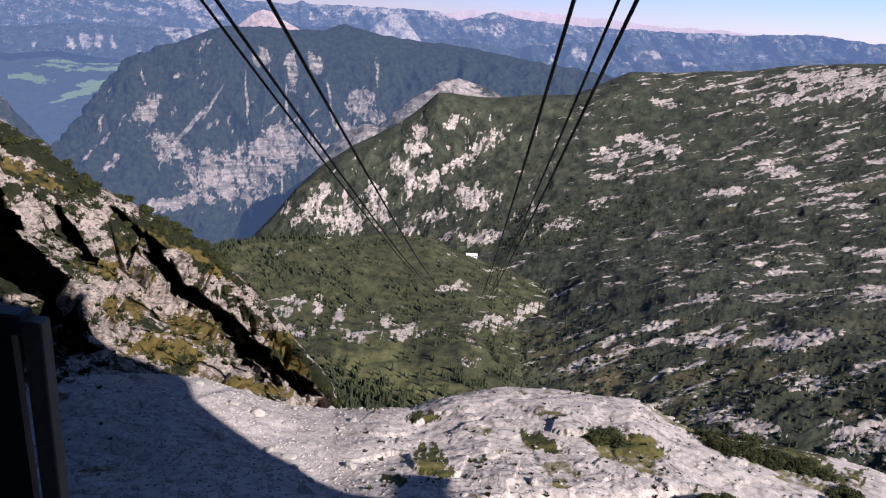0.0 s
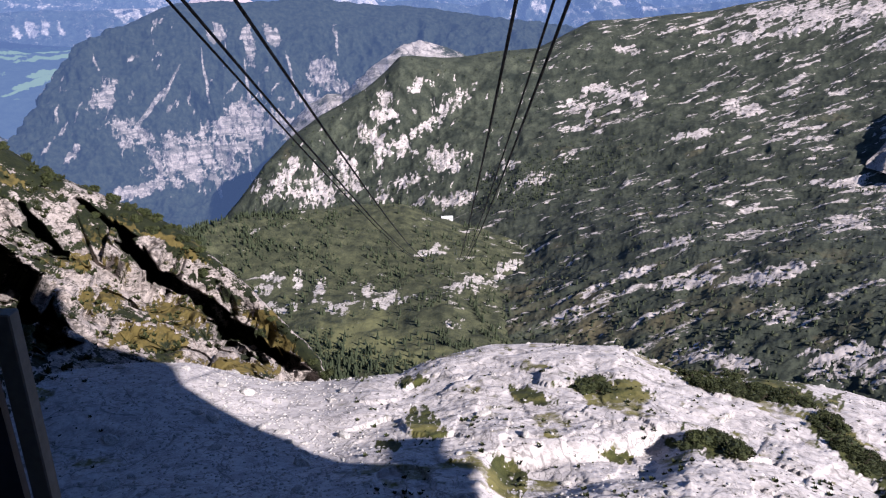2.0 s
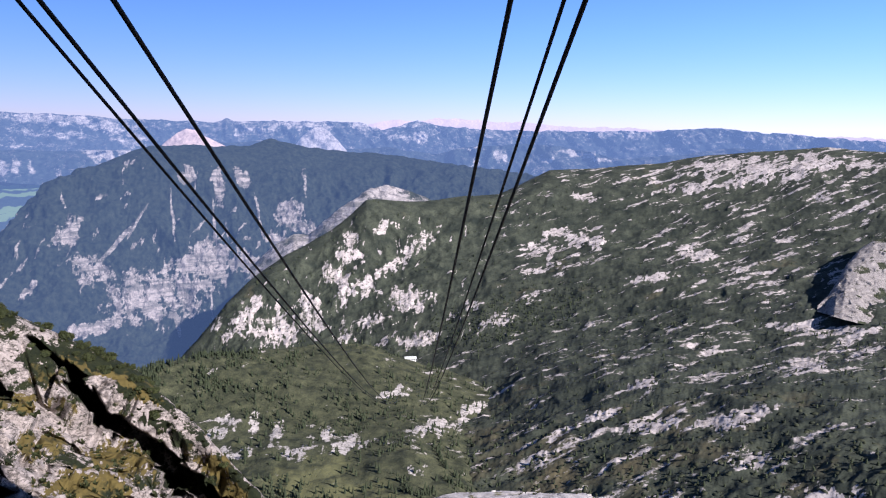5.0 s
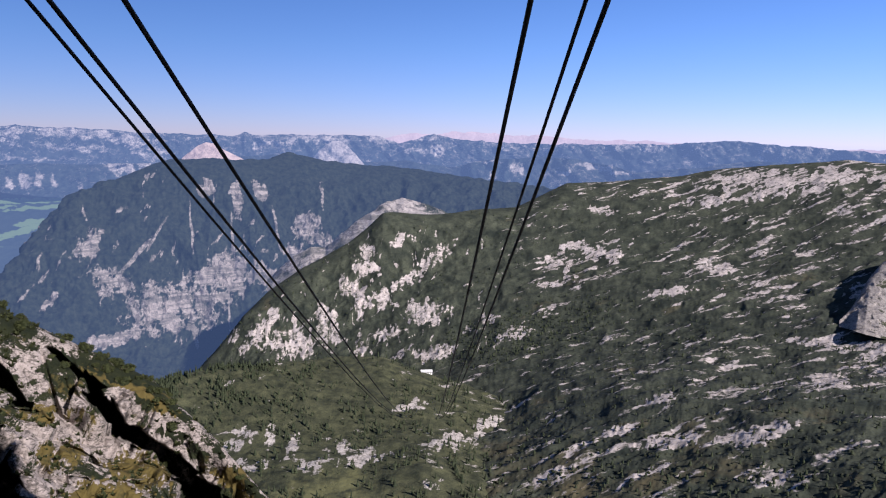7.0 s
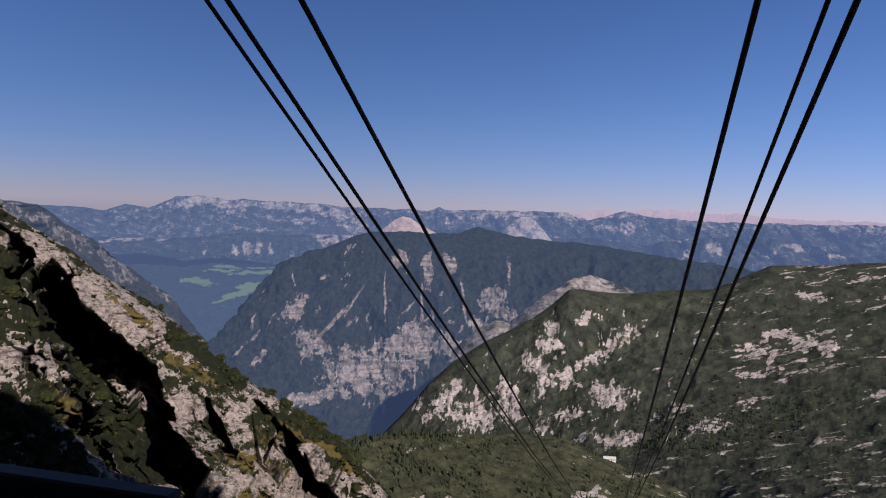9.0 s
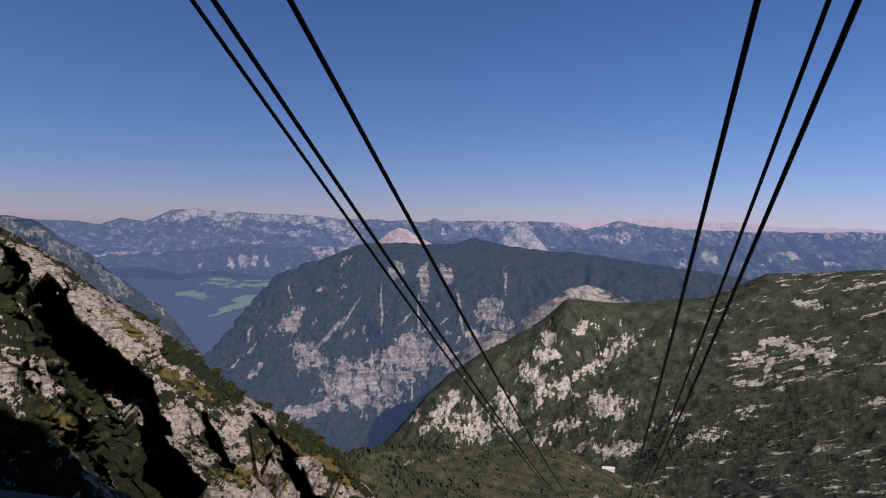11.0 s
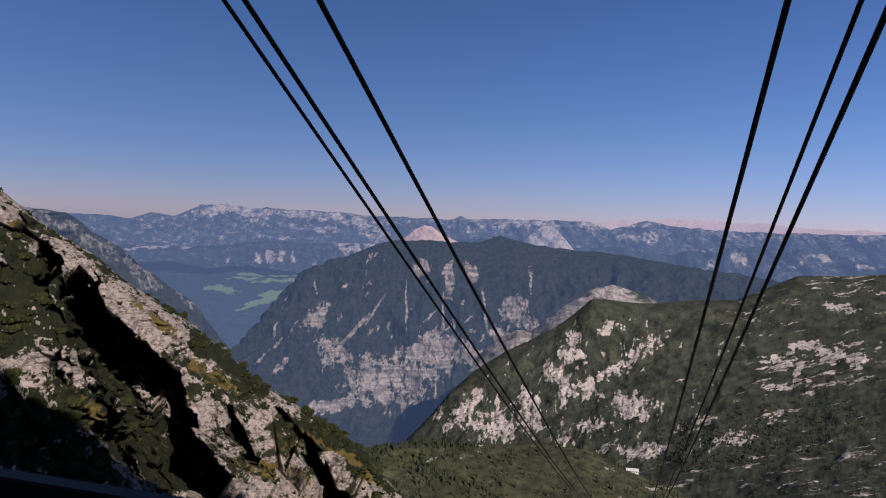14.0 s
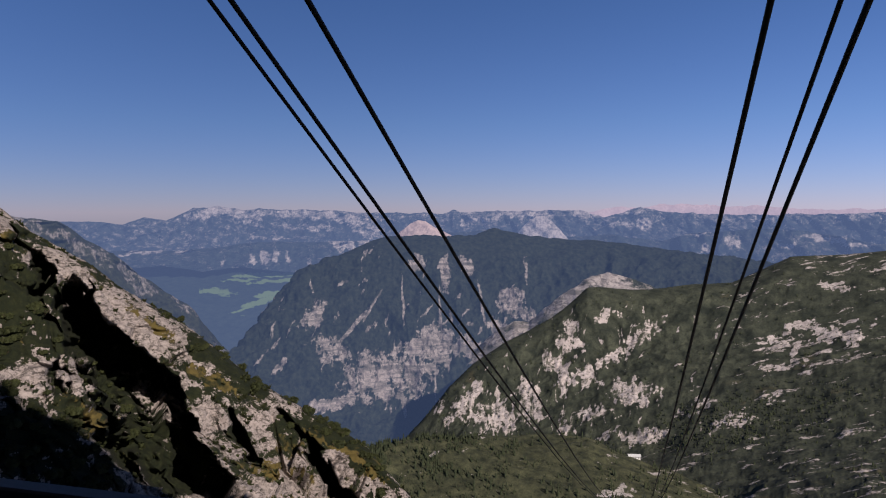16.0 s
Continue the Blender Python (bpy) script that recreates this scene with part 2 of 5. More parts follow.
    veg = m.mix(m.ramp(m.noise(1.7 / size, 6, 0.65), [(0.35, 0.0), (0.68, 1.0)]), green[0], green[1])
    veg = m.mix(m.ramp(grit, [(0.38, 0.6), (0.52, 0.0)]), veg, tuple(c * 0.5 for c in green[0]))
    turf = m.math("ADD", m.attr("grass"), m.math("MULTIPLY", m.math("SUBTRACT", m.noise(1.1 / size, 5, 0.6), 0.5), 1.6))
    veg = m.mix(m.ramp(turf, [(0.45, 0.0), (0.75, 1.0)]), veg, m.mix(big, dry, tuple(c * 1.5 for c in dry)))
    m.bump(m.math("ADD", m.math("MULTIPLY", n1, 0.7), m.math("MULTIPLY", n2, 0.5)), 0.8, size * 0.12 * relief)
    m.done(m.mix(mask, veg, stone), 0.92)
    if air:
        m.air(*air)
    return m.m


# haze tint that the far materials emit
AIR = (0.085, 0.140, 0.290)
M_NEAR = terrain_material("near_limestone", 2.2, spread=1.15, speck=0.35, cracked=2.4, flecks=1.0, fleck_shade=0.35, soft=0.20, rock=((0.30, 0.272, 0.264), (0.43, 0.391, 0.380)), green=((0.022, 0.026, 0.007), (0.062, 0.064, 0.019)), dry=(0.090, 0.080, 0.028), relief=0.36, pitted=0.28)
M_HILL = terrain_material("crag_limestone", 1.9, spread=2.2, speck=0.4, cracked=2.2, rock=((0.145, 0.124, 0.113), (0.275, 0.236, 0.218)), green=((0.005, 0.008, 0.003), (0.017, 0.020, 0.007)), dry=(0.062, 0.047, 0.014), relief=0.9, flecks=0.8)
M_PLATEAU = terrain_material("karst_plateau", 58.0, spread=3.3, stretch=3.3, turn=-14, speck=0.30, frayed=0.58, soft=0.09, green=((0.015, 0.020, 0.016), (0.058, 0.065, 0.045)), rock=((0.21, 0.185, 0.176), (0.39, 0.346, 0.330)), dry=(0.070, 0.060, 0.034), relief=0.30, broken=7.0, pitted=0.30)
M_HUMP = terrain_material("wooded_hump", 24.0, spread=2.4, speck=0.2, frayed=0.6, soft=0.09, green=((0.018, 0.022, 0.013), (0.080, 0.083, 0.044)), stretch=1.5, turn=-10, rock=((0.20, 0.18, 0.17), (0.40, 0.362, 0.34)), dry=(0.078, 0.078, 0.036), relief=0.7, broken=5.0)
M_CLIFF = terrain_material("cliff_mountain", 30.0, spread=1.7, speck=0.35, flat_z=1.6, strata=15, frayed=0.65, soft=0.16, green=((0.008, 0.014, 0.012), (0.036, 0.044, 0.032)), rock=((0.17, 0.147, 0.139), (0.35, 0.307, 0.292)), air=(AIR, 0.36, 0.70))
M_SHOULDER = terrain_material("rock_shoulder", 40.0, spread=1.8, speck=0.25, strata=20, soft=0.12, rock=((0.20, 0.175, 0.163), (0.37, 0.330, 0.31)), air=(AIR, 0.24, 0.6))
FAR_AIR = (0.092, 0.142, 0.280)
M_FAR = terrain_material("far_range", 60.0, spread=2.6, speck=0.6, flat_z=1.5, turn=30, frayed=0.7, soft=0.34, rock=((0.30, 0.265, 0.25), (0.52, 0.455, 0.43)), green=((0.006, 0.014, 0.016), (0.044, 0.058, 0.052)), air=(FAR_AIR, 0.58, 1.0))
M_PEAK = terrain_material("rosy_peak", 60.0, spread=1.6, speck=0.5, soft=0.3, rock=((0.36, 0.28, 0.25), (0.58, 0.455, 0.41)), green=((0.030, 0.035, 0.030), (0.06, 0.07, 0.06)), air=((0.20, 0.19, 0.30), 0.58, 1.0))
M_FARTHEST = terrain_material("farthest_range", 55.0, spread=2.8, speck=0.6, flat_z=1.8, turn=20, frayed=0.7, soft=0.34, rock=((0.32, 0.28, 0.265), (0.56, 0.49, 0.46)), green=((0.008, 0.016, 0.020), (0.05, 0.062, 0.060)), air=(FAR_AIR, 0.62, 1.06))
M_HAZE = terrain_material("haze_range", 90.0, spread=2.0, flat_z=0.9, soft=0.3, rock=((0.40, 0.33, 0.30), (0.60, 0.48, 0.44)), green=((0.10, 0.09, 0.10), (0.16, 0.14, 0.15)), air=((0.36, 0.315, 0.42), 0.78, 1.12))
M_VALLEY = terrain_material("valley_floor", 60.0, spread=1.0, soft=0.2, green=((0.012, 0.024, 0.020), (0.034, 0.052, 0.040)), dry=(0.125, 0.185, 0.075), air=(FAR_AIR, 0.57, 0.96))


def flat(p):
    return p.reshape(-1, 3)


# near slope under the station, a limestone knoll over a scree bowl
KNOLL_CREST = [(-75, -24, 84), (-40, -25.5, 78), (-25.7, -27.9, 76), (-22.3, -28.7, 75), (-16, -30.9, 74), (-11.5, -31.4, 74), (-4.3, -31.3, 74), (-0.6, -30, 76),
               (3.1, -29.2, 78), (9.2, -28.6, 80), (15.1, -28.2, 82), (20.1, -29.4, 80), (23.3, -29.2, 82), (29.7, -28.3, 86), (36.4, -28.2, 90), (60, -27, 95)]
KNOLL_VEG = [(7.9, -32.7, 1.74, 0.52, -10), (14.5, -31.5, 3.04, 0.61, 0), (-2.3, -35.2, 1.5, 1.1, -40), (-3.2, -31.8, 1.3, 0.43, 0), (6.0, -38.9, 1.5, 0.96, -30), (24.3, -34.0, 2.1, 0.78, 0),
             (26.5, -29.2, 4.7, 0.9, 0), (34.7, -32.0, 3.9, 0.8, -25), (16.0, -36.4, 1.1, 0.43, 0), (29.9, -29.3, 1.1, 0.43, 0), (-5.6, -36.6, 0.9, 0.35, 0), (-9.4, -31.0, 2.2, 0.35, 0), (20.8, -34.7, 0.9, 0.43, 0)]

KNOLL_PINES = [(14.5, -31.4, 2.4, 0.45, 0), (24.0, -34.0, 1.6, 0.6, 0), (26.0, -29.8, 3.6, 0.6, 0), (34.7, -32.0, 3.4, 0.6, -25), (29.3, -30.0, 1.0, 0.4, 0), (8.0, -32.8, 1.0, 0.3, -10)]


def build_knoll():
    near = [(-75, -62, 16), (60, -62, 16)]
    second = [(-75, -38, 36), (-25, -41, 36), (60, -41, 36)]
    third = [(-75, -30, 54), (-25, -33.5, 53), (-12, -35.5, 52), (15, -34.5, 54), (60, -33.5, 56)]
    back = [(-75, -30, 120), (-10, -36, 100), (15, -33, 110), (60, -31, 130)]
    beyond = [(-75, -40, 170), (60, -42, 170)]
    p = loft([near, second, third, KNOLL_CREST, back, beyond], -62, 46, 760, 400)
    q = flat(p)
    az, el = bearings(p)
    scree = smooth(az, -6, -12) * smooth(az, -34, -26)             # the bowl of loose stones is smoother
    lumps = fbm(q, 14, 3).reshape(az.shape) * 2.0
    steps = ridged(q * (1, 1, 2.0), 6.0, 4, seed=3.1).reshape(az.shape)
    small = fbm(q, 1.4, 4, 0.6, seed=9).reshape(az.shape)
    p = p.copy()
    crest_hold = 1 - 0.55 * smooth(np.abs(el - np.interp(az, [a[0] for a in KNOLL_CREST], [a[1] for a in KNOLL_CREST])), 1.6, 0)
    p[..., 2] += (lumps * 0.62 + steps * 0.12 * (1 - 0.8 * scree)) * crest_hold + small * 0.05
    wall_at = np.interp(az, [3, 6, 12, 18, 21], [-37.0, -36.4, -35.6, -34.4, -33.6]) + 0.35 * fbm(q, 5, 3, seed=91).reshape(az.shape)
    p[..., 2] -= 1.5 * smooth(wall_at - el, 0.0, 0.8) * smooth(az, 3, 6) * smooth(az, 23, 19) * smooth(wall_at - el, 5.0, 2.0)
    beds = ridged(q * (0.5, 1.0, 3.2), 3.2, 3, 0.6, seed=93).reshape(az.shape)
    p[..., 2] += 0.17 * np.floor(beds * 2.2) / 2.2 * (1 - scree)
    slabs = cells(q * (1, 1, 1.5), 4.5, 3).reshape(az.shape) * 0.15 + cells(q, 1.6, 4).reshape(az.shape) * 0.04
    p[..., 2] += slabs * (1 - 0.85 * scree) * crest_hold
    veg = patches(p, KNOLL_VEG, 0.9)
    n = fbm(q, 5, 4, seed=21).reshape(az.shape)
    fleck = fbm(q, 1.6, 4, 0.65, seed=23).reshape(az.shape)
    rock = np.clip(0.92 - 1.1 * smooth(veg, 0.1, 0.95) - 0.55 * smooth(n, 0.15, 0.45) * (1 - 0.9 * scree) - 0.40 * smooth(fleck, 0.22, 0.5) * (1 - 0.8 * scree), 0, 1)
    grass = np.clip(0.50 + 0.6 * n - 0.15 * veg, 0, 1)
    sheet("ground_knoll", p, M_NEAR, {"rock": rock, "grass": grass}, "pale limestone knoll and scree bowl with turf and scrub pine", "rocky slope")
    return p, patches(p, KNOLL_PINES, 1.0), scree


knoll, knoll_veg, knoll_scree = build_knoll()

# spur of crags beside the station
HILL_CREST = [(-85, 14, 150), (-60, 9, 140), (-48.5, 1.2, 127), (-45.5, -1.7, 125), (-42.1, -3.6, 124), (-38.5, -6.6, 122), (-34.7, -9.3, 120), (-30.6, -13.3, 117), (-26.4, -16.1, 113),
              (-22, -18.8, 108), (-19.5, -21.4, 104), (-17, -23.9, 100), (-14.1, -27.4, 96), (-11.5, -30.7, 92), (-8, -36, 88)]
HILL_TURF = [(-28.4, -22.7, 1.2, 0.9, -20), (-22.8, -24.6, 1.9, 1.2, -25), (-25.6, -26.0, 2.6, 0.9, -12), (-18.3, -29.4, 2.8, 0.45, -14), (-16.2, -26.5, 1.2, 1.2, -40), (-22.0, -19.2, 1.9, 0.5, -35), (-14.8, -28.4, 0.9, 0.9, -45),
             (-42.2, -14.7, 2.6, 0.9, -35), (-39.4, -17.4, 1.2, 0.5, -40), (-33.5, -12.8, 1.8, 0.5, -30), (-25.2, -17.7, 2.4, 0.5, -28), (-21.2, -20.3, 1.2, 0.6, -35), (-29.6, -19.8, 1.0, 0.6, -20), (-27.3, -20.2, 0.8, 0.5, -20), (-37.5, -8.6, 1.6, 0.35, -40)]
# dark scrub; the last three patches are laid over cast shadow to darken it
HILL_SCRUB_SHADE = [(-27.8, -16.4, 0.9, 0.6, -30), (-24.3, -18.0, 0.7, 0.5, -35), (-22.5, -20.0, 0.8, 0.4, -30), (-20.6, -22.4, 1.2, 0.5, -30), (-47.3, -3.2, 1.6, 1.0, -40), (-45.2, -5.0, 1.6, 1.4, -50), (-46.6, -6.4, 2.6, 2.6, 0), (-43.9, -8.6, 1.4, 1.8, 20),
              (-40.8, -13.0, 1.2, 2.2, 20), (-38.9, -15.4, 1.1, 2.0, 25), (-34.4, -10.6, 0.9, 0.5, -40), (-17.2, -27.0, 0.8, 0.6, -30), (-47.6, -9.6, 1.8, 1.0, 0), (-46.2, -15.6, 3.2, 2.8, -30), (-43.0, -19.0, 3.0, 2.2, -35), (-34.6, -24.6, 1.6, 2.2, 0)]
# right-hand edges of the gullies, as (bearing, angle, width of the gully)
HILL_RIBS = [([(-46.5, -0.8, 0.3), (-44.9, -2.5, 0.5), (-42.7, -5.6, 1.1), (-40.95, -7.9, 2.0), (-38.55, -10.2, 3.2), (-36.7, -12.8, 4.6), (-35.4, -15.4, 4.9), (-34.4, -18.0, 4.2), (-32.7, -21.5, 3.2), (-31, -26, 2)], 20.0),
             ([(-28.6, -15.0, 0.15), (-26.2, -17.6, 0.35), (-24.2, -20.0, 0.8), (-21.6, -22.9, 1.4), (-19.4, -25.0, 1.9), (-16.3, -27.5, 3.2), (-14.9, -29.1, 3.4), (-13.0, -30.4, 2.0)], 13.0),
             ([(-32.4, -15.0, 0.05), (-31.1, -16.6, 0.5), (-30.6, -17.8, 0.7), (-30.2, -19.2, 0.5), (-29.8, -20.2, 0.05)], 7.0),
             ([(-44.2, -10.6, 0.1), (-43.7, -12.2, 0.5), (-43.3, -13.2, 0.1)], 4.0)]


def rib_offset(az, el, line):
    """Signed distance in degrees from a line down the hill, positive above it and to its right."""
    l = np.array(line)
    x = np.interp(-el, -l[:, 1], l[:, 0])
    inside = smooth(-el, -l[0, 1], -l[0, 1] + 0.4) * smooth(-el, -l[-1, 1], -l[-1, 1] - 0.4)
    return (az - x) * 0.85, np.interp(-el, -l[:, 1], l[:, 2]), inside


def build_hill():
    foot = [(-85, -30, 45), (-45, -29, 56), (-35, -30, 62), (-25.7, -29.4, 68), (-16, -32.5, 70), (-8, -40, 74)]
    low = [(-85, -16, 75), (-45, -20, 76), (-30, -25, 82), (-16, -31, 80), (-8, -38.5, 78)]
    mid = [(-85, -2, 115), (-45, -10, 100), (-30, -19, 100), (-16, -28.5, 90), (-8, -37.5, 82)]
    back = [(b, a - 14, d + 60) for b, a, d in HILL_CREST]
    p = loft([foot, low, mid, HILL_CREST, back], -62, -8, 760, 560)
    q = flat(p)
    az, el = bearings(p)
    n = normals(p)
    n *= np.sign(n[..., 2:3])
    front = np.arange(p.shape[0])[:, None] < 421          # up to the crest
    crest = np.interp(az, [a[0] for a in HILL_CREST], [a[1] for a in HILL_CREST])
    below = np.abs(el - crest)
    hold = smooth(below, 0.1, 2.5)
    # crags: vertical ribs, blocks and ledges, and the deep gullies between the spurs
    ribs = ridged(q * (1.0, 1.0, 0.42), 15, 4, 0.5, seed=1.7).reshape(az.shape)
    blocks = ridged(q * (1.1, 1.1, 0.75), 4.2, 5, 0.6, seed=4).reshape(az.shape)
    crags = smooth(fbm(q, 16, 3, seed=5).reshape(az.shape), -0.25, 0.2)
    push = -(ribs * 2.6 + (np.floor(ribs * 3) / 3) * 0.3) * hold * (0.35 + 0.65 * crags)
    split = np.abs(grad_noise(q * (1, 1, 0.4) / 5.5 + 3.3)).reshape(az.shape)
    fine_split = np.abs(grad_noise(q * (1, 1, 0.5) / 2.2 + 7.3)).reshape(az.shape)
    push += (2.2 * smooth(split, 0.10, 0.0) + 0.6 * smooth(fine_split, 0.12, 0.0)) * hold * (0.3 + 0.7 * crags)
    gully, sunk = np.zeros(az.shape), np.zeros(az.shape)
    wob = fbm(q, 10, 4, 0.6, seed=6).reshape(az.shape)
    jag = cells(q * (1, 1, 0.6), 3.2, 6).reshape(az.shape)
    for line, depth in HILL_RIBS:
        s, width, inside = rib_offset(az, el, line)
        width = width * (1 + 0.9 * wob)
        s = s + (wob * 0.8 + jag * 0.4) * np.minimum(width, 1.0)
        g = smooth(s, 0.10, -0.10) * smooth(s, -width - 0.3, -width * 0.8) * inside
        gully = np.maximum(gully, g)
        sunk += depth * g * smooth(below, 0.3, 1.2) * (0.85 + 0.5 * wob)
    dist = np.linalg.norm(p, axis=-1)
    calm = 0.15 + 0.85 * smooth(np.arange(p.shape[0])[:, None] + 20 * wob, 70, 190)          # the foot runs out smoothly into the scree
    p = p * (1 + np.where(front, push * calm + sunk * (0.55 + 0.45 * calm), 0) / dist)[..., None]
    chunks = cells(q * (1, 1, 0.45), 8.0, 1).reshape(az.shape) * 1.7 + cells(q * (1, 1, 0.6), 2.8, 2).reshape(az.shape) * 0.38
    p = p + n * ((blocks * 0.42 + chunks) * (0.25 + 0.75 * hold) * (0.3 + 0.7 * crags) * calm)[..., None]
    turf, scrub = patches(p, HILL_TURF, 0.8), patches(p, HILL_SCRUB_SHADE, 0.9)
    nn = fbm(q * (1, 1, 1.3), 8, 5, 0.62, seed=31).reshape(az.shape)
    wide = fbm(q, 20, 3, 0.5, seed=32).reshape(az.shape)
    edge = smooth(below, 0.9, 0.15) * (0.35 + 0.8 * smooth(nn, -0.3, 0.3)) * (0.35 + 0.65 * smooth(az, -40, -35))
    # scrub colour on the gully floors also stands in for deeper shade
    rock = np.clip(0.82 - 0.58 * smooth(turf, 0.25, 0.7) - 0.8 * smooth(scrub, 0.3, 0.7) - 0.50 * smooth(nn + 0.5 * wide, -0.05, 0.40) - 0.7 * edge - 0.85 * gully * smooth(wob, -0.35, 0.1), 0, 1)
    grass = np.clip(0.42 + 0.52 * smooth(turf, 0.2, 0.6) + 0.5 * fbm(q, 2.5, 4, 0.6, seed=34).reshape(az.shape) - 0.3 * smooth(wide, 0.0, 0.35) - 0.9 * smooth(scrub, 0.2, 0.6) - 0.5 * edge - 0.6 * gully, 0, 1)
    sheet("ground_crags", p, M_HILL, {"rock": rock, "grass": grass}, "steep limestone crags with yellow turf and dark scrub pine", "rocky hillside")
    return p, np.maximum(scrub, edge * 0.8) * front


hill, hill_veg = build_hill()

# karst plateau and its long ridge
PLATEAU_CREST = [(-30, -26, 1500), (-20, -19.5, 1450), (-17.1, -16.7, 1450), (-16.2, -15.7, 1460), (-14.9, -14.1, 1480), (-12.9, -12.3, 1510), (-10.2, -10.5, 1545), (-8.4, -9.6, 1565), (-6.6, -8.6, 1590), (-4.9, -7.2, 1610),
                 (-3.8, -6.1, 1625), (-3.1, -6.0, 1640), (-1.4, -6.2, 1660), (0.9, -6.2, 1680), (4.1, -5.7, 1720), (6.9, -5.5, 1750), (9.1, -4.4, 1800), (10.8, -3.5, 1830), (14.3, -3.2, 1850), (19.3, -2.6, 1880), (22.5, -2.0, 1900),
                 (27, -1.5, 1900), (30.5, -1.1, 1900), (32.8, -1.3, 1880), (50, -1.5, 1800)]
WALL_ROCK = [(-5.3, -10.4, 0.9, 1.5, -10), (-5.6, -13.4, 0.35, 2.0, -4), (-5.8, -15.9, 0.16, 1.0, -8), (-6.5, -12.0, 0.9, 0.9, 0), (0.8, -9.4, 1.5, 0.55, 38), (-1.3, -11.1, 1.7, 0.55, 36), (-3.9, -13.0, 0.75, 0.95, 0),
             (-0.2, -13.9, 2.0, 0.95, 8), (-3.2, -15.7, 1.3, 0.45, 12), (-13.6, -15.3, 0.5, 2.0, -38), (-11.5, -16.4, 2.0, 1.3, 0), (-8.4, -15.2, 1.3, 1.5, 0), (4.2, -15.0, 1.1, 0.6, 20), (7.4, -15.4, 1.3, 0.55, 12), (0.2, -17.3, 2.3, 0.55, 5)]
BENCH_ROCK = [(11.6, -8.2, 1.2, 0.45, 15), (10.3, -9.6, 1.0, 0.4, 25), (13.6, -8.9, 1.5, 0.45, 0), (15.2, -7.9, 0.9, 0.35, 10), (11.2, -10.3, 0.25, 0.9, -20), (10.4, -11.4, 1.5, 0.35, 10), (-2.8, -8.6, 0.9, 0.35, 40), (14.0, -5.5, 1.5, 0.3, -8),
              (10.2, -13.7, 0.8, 0.3, 30), (19.3, -11.4, 1.8, 0.35, 8), (22.5, -9.4, 1.5, 0.4, 10), (27.1, -2.5, 5.6, 0.6, 5), (24.6, -3.9, 4.8, 0.3, 10)]
PLATEAU_SLABS = [(34, -26.0, 3.4, 1.3, 12), (24.7, -27.9, 2.0, 0.55, 0), (20, -22.7, 1.7, 0.5, 18), (26.4, -21.1, 2.4, 0.5, 22), (19.3, -19.6, 1.2, 0.3, 18), (15.9, -22.4, 1.3, 0.4, 15), (27.5, -24.0, 1.5, 0.6, 20), (30.6, -16.5, 1.3, 0.4, 10), (31, -13.9, 3.0, 0.35, 5), (33, -9.6, 1.6, 0.6, 25)]


